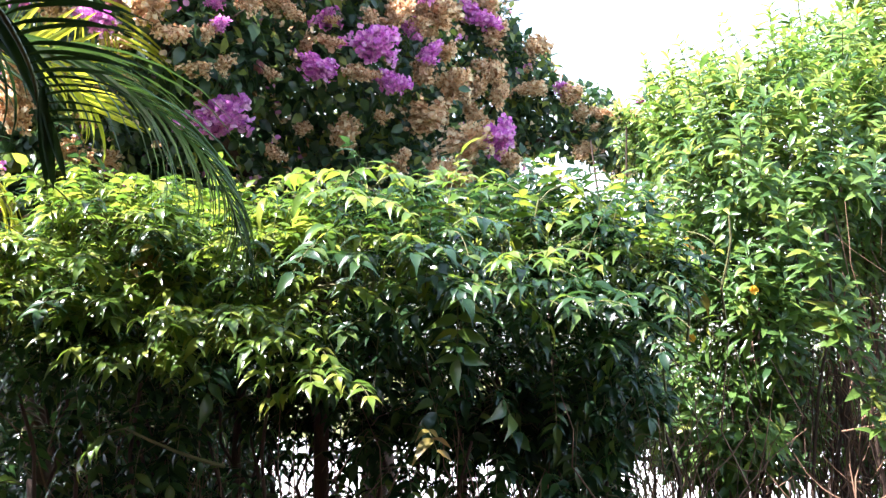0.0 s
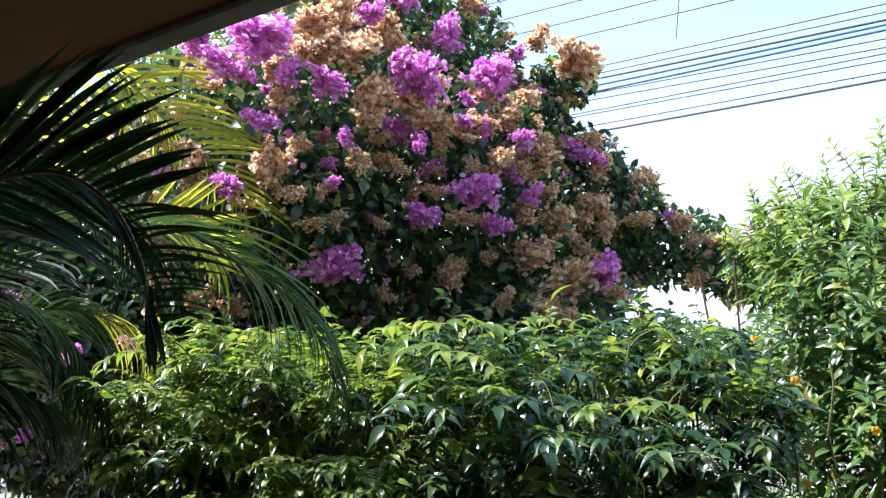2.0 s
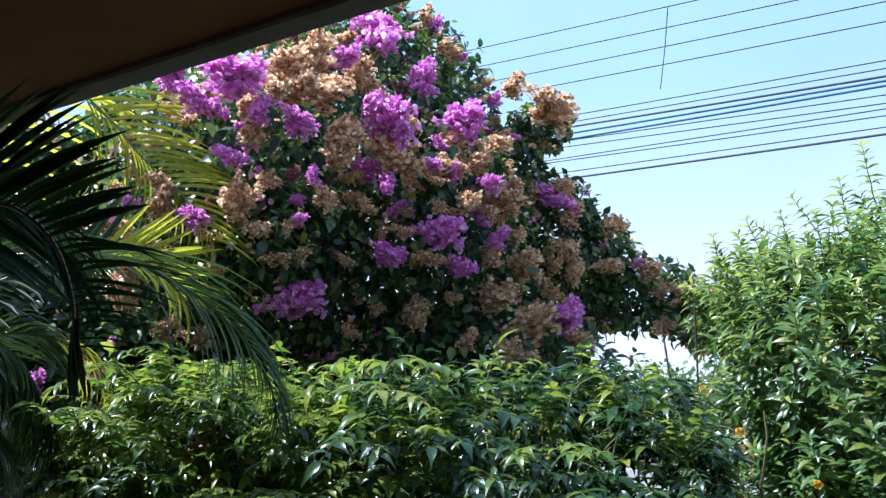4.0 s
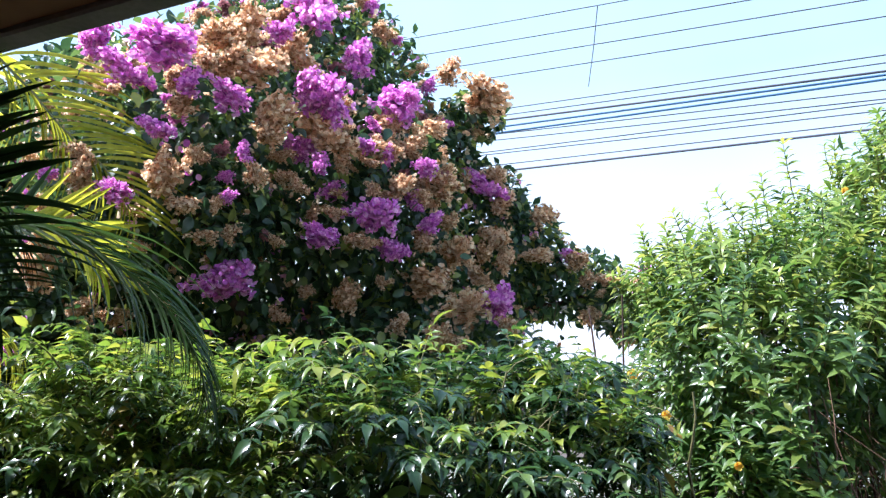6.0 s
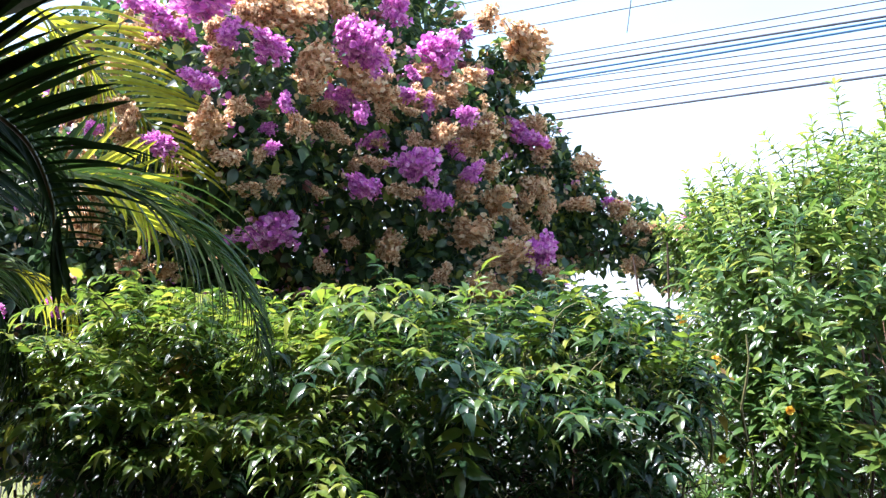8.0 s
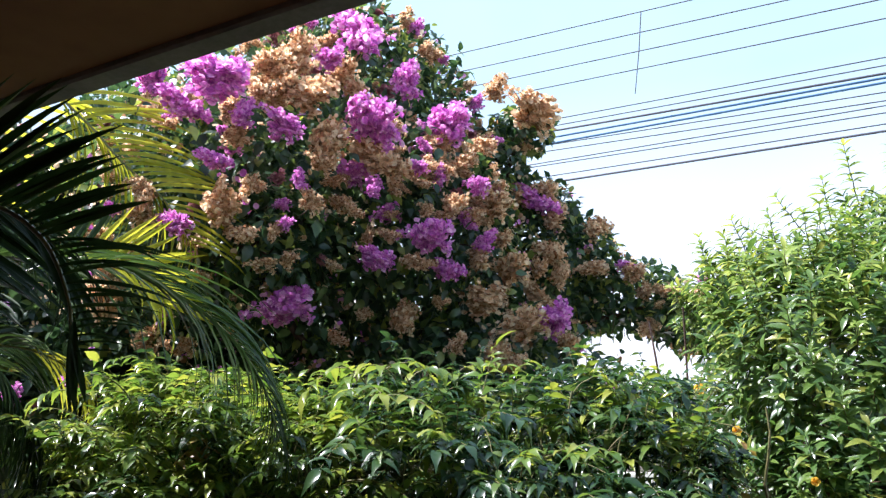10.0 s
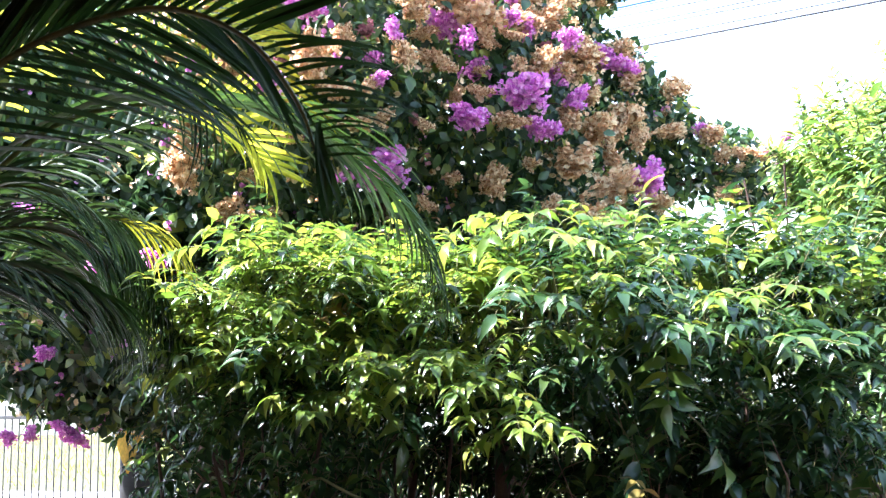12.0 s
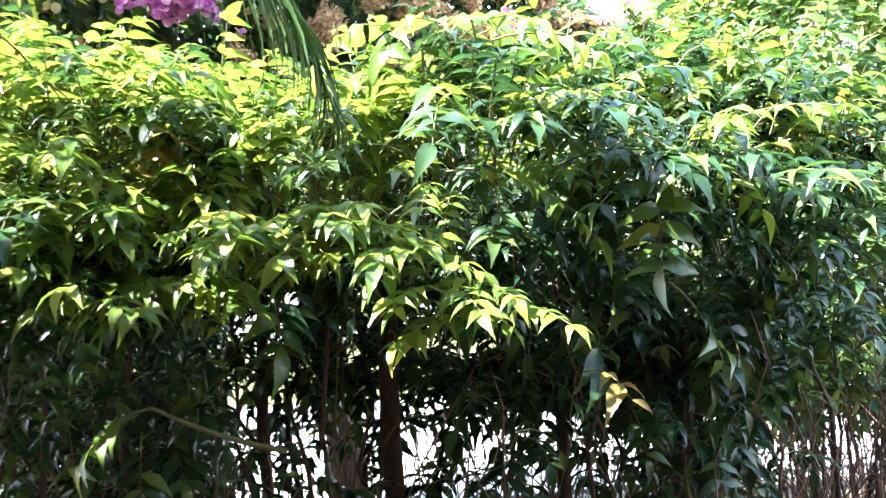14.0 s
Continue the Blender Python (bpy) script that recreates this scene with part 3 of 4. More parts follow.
# ---- clipped shrub with pinnate leaves ----
HEDGE = [(-0.1, 2.72, 1.53, 0.62, 0.54, 0.27), (-0.85, 2.88, 1.52, 0.6, 0.47, 0.27), (0.5, 2.92, 1.48, 0.42, 0.5, 0.34), (-0.1, 2.98, 1.2, 0.6, 0.35, 0.25),
         (-1.3, 3.15, 1.45, 0.42, 0.42, 0.3), (-1.05, 2.6, 1.52, 0.36, 0.36, 0.28)]
LANCE = leaf_shape((0.22, 0.82, 1.0, 0.75, 0.32, 0.03), 0.4, 0.42, 0.33, 1.0, 0.14)


def spray(base, d, length, g, pairs=4, leaf=0.085, hang=0.5):
    """A pinnate leaf: a bending rib with paired leaflets and one at its tip. Returns the rib and rows of leaflets (place, way, face, size)."""
    d = unit(np.array(d, float))
    pts = [np.array(base, float)]
    w = d.copy()
    steps = pairs + 2
    for i in range(steps):
        pts.append(pts[-1] + w * length / steps)
        w = unit(w + np.array([0, 0, -hang / steps * 1.6]))
    pts = np.array(pts)
    rows = []
    for i in range(2, steps + 1):
        t = unit(pts[min(i + 1, steps)] - pts[i - 1])
        side = unit(np.cross(t, np.array([0, 0, 1.0])) + 1e-6)
        face = unit(np.cross(side, t))
        for sgn in (-1, 1):
            way = unit(side * sgn * 1.0 + t * 0.55 + face * g.uniform(-0.25, 0.3) + g.normal(0, 0.27, 3))
            way = unit(way * np.array([1.0, 1.0, 0.6]))
            rows.append((pts[i], way, unit(face + np.array([0, 0, 0.8]) + side * sgn * -0.15 + g.normal(0, 0.36, 3)), leaf * g.uniform(0.65, 1.15) * (1.0 - 0.06 * abs(i - 3))))
    rows.append((pts[-1], unit(w * np.array([1.0, 1.0, 0.6]) + g.normal(0, 0.15, 3)), unit(np.array([0.05, -0.1, 1.0]) + g.normal(0, 0.25, 3)), leaf))
    return pts, rows


def gather(rows):
    return [np.array([r[i] for r in rows]) for i in range(4)]


def hedge():
    ob = thing("shrub", (-0.2, 2.85, GROUND), "dense green shrub with glossy drooping pinnate leaves", "shrub")
    g = np.random.default_rng(11)
    stems, ribs, old, young = [], [], [], []
    for i in range(34):
        x = g.uniform(-1.5, 0.9)
        a = (x, g.uniform(2.6, 3.3), GROUND)
        b = (x + g.normal(0, 0.12), a[1] + g.normal(0, 0.12), g.uniform(1.0, 1.5))
        placed("stem", tubes("stem", [(bent(a, b, 0, 10, 0.035), g.uniform(0.007, 0.018), 0.005)], BARK, 6), ob)
    for x, y, r in ((-0.42, 2.75, 0.032), (-1.53, 3.26, 0.07), (0.05, 2.9, 0.022), (-0.75, 2.9, 0.02), (0.35, 3.0, 0.026)):
        placed("trunk", tubes("trunk", [(bent((x, y, GROUND), (x + g.normal(0, 0.06), y, 1.45), 0, 9, 0.012), r, r * 0.7)], BARK, 8), ob)
    p, out = in_blobs(HEDGE, 4300, 0.5, 0.11, 12)
    for a, o in zip(p, out):
        # sprays grow in tiers, with dark hollows between
        if math.sin(8 * a[0] + 3 * a[1] + 1.3) + math.sin(9 * a[1] - 6 * a[2]) + math.sin(21 * a[2] + 4 * a[0]) < -0.55 and g.random() < 0.8:
            continue
        d = unit(o * np.array([1.0, 1.0, 0.5]) + np.array([0, -0.15, 0.4]) + g.normal(0, 0.35, 3))
        # high sprays turn bright, mostly on the left: sunlight put into the colour
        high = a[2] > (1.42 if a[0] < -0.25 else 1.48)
        long_one = g.random() < 0.25
        pts, rows = spray(a - d * 0.08, d, g.uniform(0.2, 0.27) if long_one else g.uniform(0.1, 0.18), g, 5 if long_one else int(g.integers(3, 6)), g.uniform(0.045, 0.075) * (1.05 if high else 0.95), g.uniform(0.3, 0.9))
        ribs.append((pts, 0.002, 0.001))
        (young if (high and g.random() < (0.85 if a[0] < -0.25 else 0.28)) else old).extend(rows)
    # young shoots that stand over the crown
    for x, y, z in ((-0.3, 2.6, 1.86), (-0.14, 2.6, 1.87), (-0.22, 2.62, 1.85), (0.2, 2.9, 1.78), (0.34, 3.0, 1.84), (0.52, 3.1, 1.84), (0.1, 2.7, 1.76), (-0.45, 2.7, 1.74),
                    (-0.95, 2.9, 1.76), (-1.15, 2.9, 1.72), (-1.45, 3.0, 1.76), (-0.7, 2.85, 1.72), (0.75, 3.15, 1.6), (0.68, 2.6, 1.42), (-1.1, 2.75, 1.7), (0.3, 2.62, 1.9), (-0.2, 2.5, 1.93), (-0.3, 2.48, 1.93)):
        for k in range(2):
            o = np.array([(-0.7, 0.75)[k] + g.normal(0, 0.15), (-0.25, 0.1)[k] + g.normal(0, 0.15), 1.0])
            pts, rows = spray((x + 0.03 * (k - 1), y, z - 0.15), o, g.uniform(0.22, 0.27), g, 4, g.uniform(0.078, 0.1), 1.7)
            ribs.append((pts, 0.0024, 0.001))
            young.extend(rows)
        stems.append((bent((x, y + 0.05, z - 0.4), (x, y, z - 0.14), 0, 5, 0.01), 0.005, 0.003))
    for k in range(26):
        x, y = -1.6 + 2.5 * ((k * 0.618 + 0.1) % 1.0), 2.5 + 0.65 * ((k * 0.447) % 1.0)
        z = g.uniform(1.58, 1.74)
        for q in range(4):
            o = np.array([math.cos(q * 1.6 + k), math.sin(q * 1.6 + k) - 0.2, g.uniform(0.2, 0.6)])
            pts, rows = spray((x, y, z - 0.04), o, g.uniform(0.12, 0.2), g, 4, g.uniform(0.055, 0.08), g.uniform(0.7, 1.3))
            ribs.append((pts, 0.0022, 0.001))
            (young if k % 3 and x < 0.1 else old).extend(rows)
        stems.append((bent((x, y + 0.05, z - 0.35), (x, y, z - 0.03), 0, 5, 0.01), 0.005, 0.003))
    # sprays that are turning russet or yellow, and a low twig coloured bright as sunlit
    turning = []
    for x, y, z, dx, dy in ((-0.86, 2.42, 1.62, 0.6, -0.6), (-0.78, 2.45, 1.58, -0.5, -0.7), (0.66, 2.6, 1.5, 0.8, -0.4), (0.72, 2.75, 1.62, 0.9, -0.3), (-0.05, 2.3, 1.12, 0.4, -0.8), (0.3, 2.95, 1.72, 0.3, -0.6)):
        pts, rows = spray((x, y, z), (dx, dy, 0.25), 0.14, g, 2, 0.075, 1.0)
        ribs.append((pts, 0.0022, 0.001))
        turning.extend(rows[:5])
    pts, rows = spray((-0.83, 2.27, 1.12), (-0.9, -0.1, -0.15), 0.15, g, 3, 0.075, 0.9)
    ribs.append((bent((-0.62, 2.45, 0.98), (-0.83, 2.27, 1.12), 0.01, 5), 0.006, 0.0035))
    ribs.append((pts, 0.003, 0.0015))
    young.extend(rows)
    tagged(placed("turning_foliage", leaf_mass("turning_foliage", LANCE, *gather(turning), RUSSET_LEAF), ob, "russet and yellow turning leaflets"), kind="stuff")
    near = []
    for k in range(42):
        x = -1.35 + 2.1 * ((k * 0.618) % 1.0)
        z = 1.24 + 0.46 * ((k * 0.381) % 1.0) ** 0.6
        y = 2.14 + 0.3 * abs(x + 0.1) ** 1.5 + (0.3 if x < -0.45 else 1.1) * max(0.0, 1.46 - z) + 0.9 * max(0.0, z - 1.45)
        pts, rows = spray((x, y + 0.08, z), (g.normal(0, 0.7), -0.9, g.uniform(0.3, 0.8)), g.uniform(0.17, 0.25), g, 3, g.uniform(0.05, 0.08), 0.6)
        ribs.append((pts, 0.0024, 0.0012))
        near.extend(rows)
    # sprays on the garden side, given the bright colour in place of sunlight
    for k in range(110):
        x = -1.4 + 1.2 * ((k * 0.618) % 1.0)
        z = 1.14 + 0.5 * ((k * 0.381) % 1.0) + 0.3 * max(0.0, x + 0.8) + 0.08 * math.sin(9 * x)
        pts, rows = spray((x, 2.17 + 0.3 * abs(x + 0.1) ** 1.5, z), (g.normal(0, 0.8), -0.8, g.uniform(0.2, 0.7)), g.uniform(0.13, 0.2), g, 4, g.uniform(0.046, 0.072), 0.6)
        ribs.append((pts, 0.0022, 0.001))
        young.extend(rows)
    # long sprays that hang or arch out of the garden side
    for x, y, z, dx, dy, dz, length, pairs, leaf, kind in ((-0.06, 2.4, 1.26, 0.3, -0.3, -0.35, 0.17, 3, 0.105, old), (-0.25, 2.38, 1.3, -0.1, -0.5, 0.1, 0.14, 3, 0.095, old),
            (-0.62, 2.36, 1.3, 0.1, -0.6, -0.1, 0.15, 3, 0.09, old), (0.06, 2.17, 1.52, 0.0, -0.1, -1.0, 0.2, 4, 0.085, young), (-0.3, 2.2, 1.5, 1.0, -0.1, 0.1, 0.3, 7, 0.07, young),
            (0.02, 2.2, 1.5, 1.0, 0.1, 0.25, 0.3, 6, 0.07, young), (-1.48, 2.65, 1.45, -0.3, -0.4, -0.2, 0.16, 3, 0.085, old), (0.55, 2.75, 1.62, 0.9, -0.1, 0.25, 0.24, 5, 0.08, young),
            (-1.0, 2.3, 1.72, -0.3, -0.2, 0.5, 0.18, 4, 0.08, young), (-1.12, 2.32, 1.72, -0.6, -0.2, 0.45, 0.18, 4, 0.08, young), (-0.88, 2.35, 1.68, 0.6, -0.1, 0.45, 0.18, 4, 0.08, young),
            (0.12, 2.28, 1.28, 0.5, -0.2, -0.5, 0.18, 3, 0.09, old), (-0.95, 2.4, 1.38, 0.2, -0.5, -0.1, 0.16, 3, 0.075, old), (-1.25, 2.5, 1.42, -0.4, -0.4, 0.0, 0.18, 4, 0.075, young)):
        pts, rows = spray((x, y, z), (dx, dy, dz), length, g, pairs, leaf, 0.9)
        ribs.append((pts, 0.0026, 0.0012))
        kind.extend(rows)
    # shaded growth inside, below the crown
    for x0, x1, y0, y1, z0, z1, count in ((0.0, 0.9, 2.75, 3.4, 0.95, 1.2, 260), (0.25, 0.8, 2.8, 3.4, 0.6, 1.2, 180), (0.5, 0.9, 3.1, 3.5, 0.5, 1.2, 170), (-1.5, -0.9, 2.75, 3.3, 0.1, 1.2, 380), (-2.5, -1.1, 4.2, 5.0, -0.2, 1.3, 2400)):
        for k in range(count):
            a = np.array([g.uniform(x0, x1), g.uniform(y0, y1), g.uniform(z0, z1)])
            pts, rows = spray(a, g.normal(0, 1, 3) * np.array([1, 1, 0.5]), 0.16, g, 3, g.uniform(0.055, 0.085), 1.0)
            ribs.append((pts, 0.002, 0.001))
            old.extend(rows)
    # thin hanging growth under the crown
    for k in range(430):
        x = g.uniform(-1.35, 0.85)
        a = np.array([x, g.uniform(2.5, 3.4), g.uniform(0.2, 1.2) if x < -0.95 else g.uniform(0.25, 1.0) ** 0.5 * 1.2])
        pts, rows = spray(a, g.normal(0, 1, 3) * np.array([1, 1, 0.4]), 0.14, g, 2, g.uniform(0.05, 0.075), 1.0)
        ribs.append((pts, 0.002, 0.001))
        old.extend(rows)
    # thin brown twigs under the crown
    thicket = []
    for k in range(620):
        a = np.array([g.uniform(-1.3, 1.0), g.uniform(2.6, 3.5), g.uniform(GROUND, 0.55)])
        thicket.append((bent(a, a + np.array([g.normal(0, 0.22), g.normal(0, 0.15), g.uniform(0.35, 0.9)]), g.normal(0, 0.04), 7, 0.025), g.uniform(0.002, 0.0055), 0.0012))
    tagged(placed("twig_thicket", tubes("twig_thicket", thicket, DRY_TWIG, 4), ob, "thin dry brown twigs under the leaves"), kind="stuff")
    # the crown ends in a clear flank beside the taller bush
    old, young, near = ([r for r in rows if r[0][0] < 0.31 + 0.165 * r[0][1] + 0.05 * math.sin(17 * r[0][2] + 5 * r[0][1]) - 0.25 * max(0.0, 1.45 - r[0][2])] for rows in (old, young, near))
    tagged(placed("twig_growth", tubes("twig_growth", stems + [r for r in ribs if r[0][0][0] < 0.25 + 0.165 * r[0][0][1]], TWIG, 4), ob), kind="stuff")
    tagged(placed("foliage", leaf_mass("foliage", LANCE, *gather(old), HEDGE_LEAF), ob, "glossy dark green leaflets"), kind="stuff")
    tagged(placed("young_sunlit_foliage", leaf_mass("young_sunlit_foliage", LANCE, *gather(young), HEDGE_YOUNG_SUNLIT), ob, "bright yellow-green leaflets, young ones and ones coloured as sunlit"), kind="stuff")
    shapes = [mesh_of("leaf", *leaf_shape((0.2, 0.8, 1.0, 0.72, 0.32, 0.03), w, b, f, 1.2, v), HEDGE_LEAF_ONE)
              for w, b, f, v in ((0.35, 0.35, 0.4, 0.1), (0.4, 0.45, 0.3, 0.16), (0.33, 0.25, 0.5, 0.08), (0.38, 0.55, 0.35, 0.12))]
    for i, (p, d, up, s) in enumerate(near[:300]):
        placed("leaf", shapes[i % 4], ob, "", leaf_matrix(p, d, up, s))


hedge()

# ---- tall bush with whorled leaves ----
BUSH = [(1.55, 4.0, 1.95, 0.65, 0.65, 0.65), (2.1, 4.5, 2.4, 0.5, 0.55, 0.5), (2.65, 4.4, 2.75, 0.65, 0.6, 0.6), (1.3, 4.55, 2.3, 0.38, 0.35, 0.35),
        (1.3, 3.75, 1.35, 0.3, 0.36, 0.42), (2.35, 4.0, 2.0, 0.7, 0.6, 0.5),
        (1.75, 4.3, 2.15, 0.45, 0.5, 0.42), (2.9, 4.4, 3.0, 0.6, 0.5, 0.6), (1.22, 3.8, 0.88, 0.35, 0.32, 0.3), (1.15, 3.95, 1.1, 0.32, 0.25, 0.5), (2.25, 4.6, 1.0, 0.65, 0.3, 0.7)]
SPEAR = leaf_shape((0.22, 0.7, 1.0, 0.85, 0.06), 0.31, 0.38, 0.35, 0.6)


def shoot(base, d, length, g, leaf, gap=0.035):
    d = unit(np.array(d, float))
    n = max(2, int(length / gap))
    pts = np.array([np.array(base) + d * length * i / n + g.normal(0, 0.002, 3) for i in range(n + 1)])
    a = unit(np.cross(d, g.normal(size=3)))
    b = np.cross(d, a)
    rows = []
    for i in range(1, n + 1):
        s = i / n
        rise = 0.35 + 0.7 * s ** 3
        for k in range(4):
            w = k * math.pi / 2 + i * 0.78
            side = a * math.cos(w) + b * math.sin(w)
            rows.append((pts[i], unit(side + d * rise + g.normal(0, 0.1, 3)), unit(d * 1.0 - side * 0.3 + g.normal(0, 0.15, 3)), leaf * g.uniform(0.75, 1.1) * (1.05 - 0.4 * s ** 2)))
    return pts, rows


def bush():
    ob = thing("flowering_bush", (1.8, 4.0, GROUND), "tall bright green bush with whorled leaves and yellow flowers", "bush")
    g = np.random.default_rng(15)
    for i in range(46):
        x = g.uniform(0.9, 3.0)
        a = (x, g.uniform(3.4, 4.5), GROUND)
        b = (x + g.normal(0, 0.2), a[1] + g.normal(0, 0.15), g.uniform(1.2, 2.3))
        placed("stem", tubes("stem", [(bent(a, b, 0, 8, 0.03), g.uniform(0.006, 0.018), 0.005)], BARK, 5), ob)
    # bare brown twigs crowd the foot of the bush
    feet = []
    for i in range(480):
        a = np.array([g.uniform(0.85, 3.0), g.uniform(3.35, 4.2), GROUND])
        feet.append((bent(a, a + np.array([g.normal(0, 0.4), g.normal(0, 0.25), g.uniform(0.9, 2.2)]), g.normal(0, 0.05), 8, 0.04), g.uniform(0.0025, 0.007), 0.0015))
    tagged(placed("twig_thicket", tubes("twig_thicket", feet, BARK, 4), ob, "thin bare brown twigs"), kind="stuff")
    # a dead patch of tangled dry twigs at the bush's side
    dead = []
    for i in range(420):
        a = np.array([g.uniform(1.5, 2.5), g.uniform(3.25, 4.0), g.uniform(GROUND, 1.2)])
        dead.append((bent(a, a + np.array([g.normal(-0.05, 0.3), g.normal(0, 0.2), g.uniform(0.2, 0.8)]), g.normal(0, 0.1), 8, 0.03), g.uniform(0.002, 0.006), 0.0013))
    tagged(placed("dead_twig_growth", tubes("dead_twig_growth", dead, DRY_TWIG, 4), ob, "tangled dead reddish brown twigs"), kind="stuff")
    ribs, old, young = [], [], []
    p, out = in_blobs(BUSH, 2000, 0.55, 0.1, 16)
    for a, o in zip(p, out):
        d = unit(o * 0.8 + np.array([0, 0, 0.9]) + g.normal(0, 0.25, 3))
        pts, rows = shoot(a - d * 0.12, d, g.uniform(0.1, 0.26), g, g.uniform(0.07, 0.108))
        ribs.append((pts, 0.003, 0.0015))
        # more light shoots high up and to the right, standing for sunlight
        (young if (a[2] > 1.95 and g.random() < 0.25 + 0.22 * a[0]) else old).extend(rows)
    for x, y, z, h, lean in ((1.06, 4.54, 2.5, 0.28, 0.0), (1.3, 4.6, 2.6, 0.3, -0.2), (1.62, 4.65, 2.75, 0.32, -0.5), (1.9, 4.6, 2.9, 0.42, 0.0), (2.15, 4.6, 2.95, 0.36, 0.1),
                             (1.75, 4.6, 2.8, 0.3, 0.0), (2.4, 4.6, 3.1, 0.4, 0.1), (1.15, 4.5, 2.4, 0.22, -0.6), (1.45, 4.6, 2.7, 0.25, -1.6), (0.95, 4.5, 2.3, 0.2, -0.5)):
        pts, rows = shoot((x, y, z), (lean - 0.15, -0.1, 1.0), h * 0.8, g, 0.1, 0.04)
        ribs.append((pts, 0.004, 0.0015))
        young.extend(rows)
    # inner leaves that close the bush
    p, out = in_blobs(BUSH, 9000, 0.15, 0.05, 18)
    for a, o in zip(p, out):
        old.append((a, unit(o + g.normal(0, 0.8, 3)), unit(np.array([0, -0.3, 1.0]) + g.normal(0, 0.4, 3)), g.uniform(0.07, 0.105)))
    near = []
    for k in range(22):
        x = 1.16 + 0.45 * ((k * 0.618) % 1.0)
        z = 0.85 + 1.2 * ((k * 0.381) % 1.0)
        pts, rows = shoot((x, 3.22 + 0.4 * max(0, z - 1.5), z), (g.normal(0, 0.3), -0.6, 0.8), 0.16, g, 0.1, 0.03)
        ribs.append((pts, 0.003, 0.0015))
        near.extend(rows)
    tagged(placed("twig_growth", tubes("twig_growth", ribs, TWIG, 4), ob), kind="stuff")
    tagged(placed("foliage", leaf_mass("foliage", SPEAR, *gather(old), BUSH_LEAF), ob, "glossy mid-green leaves"), kind="stuff")
    tagged(placed("young_sunlit_foliage", leaf_mass("young_sunlit_foliage", SPEAR, *gather(young), BUSH_YOUNG_SUNLIT), ob, "light yellow-green leaves, young ones and ones coloured as sunlit"), kind="stuff")
    shapes = [mesh_of("leaf", *leaf_shape((0.25, 0.8, 1.0, 0.65, 0.05), w, b, f, 0.5), BUSH_LEAF_ONE) for w, b, f in ((0.32, 0.25, 0.35), (0.36, 0.4, 0.25), (0.3, 0.15, 0.4))]
    for i, (p, d, up, s) in enumerate(near[:300]):
        placed("leaf", shapes[i % 3], ob, "", leaf_matrix(p, d, up, s))
    petal = leaf_shape((0.3, 0.7, 1.0, 0.9, 0.3), 0.7, -0.2, 0.3, -0.5)
    for x, y, z, s in ((0.79, 3.35, 1.81, 0.04), (0.89, 3.2, 1.65, 0.032), (1.17, 3.3, 1.47, 0.03), (0.88, 3.1, 1.3, 0.028), (2.01, 4.2, 2.83, 0.04)):
        n = 5
        w = np.arange(n) * 2 * math.pi / n
        d = np.stack([np.cos(w), np.full(n, -0.9), np.sin(w)], -1)
        up = np.stack([-np.cos(w), np.full(n, -0.6), -np.sin(w)], -1)
        placed("flower", leaf_mass("flower", petal, np.repeat([[x, y, z]], n, 0), d, up, np.full(n, s), YELLOW_PETAL), ob, "yellow trumpet flower")


bush()


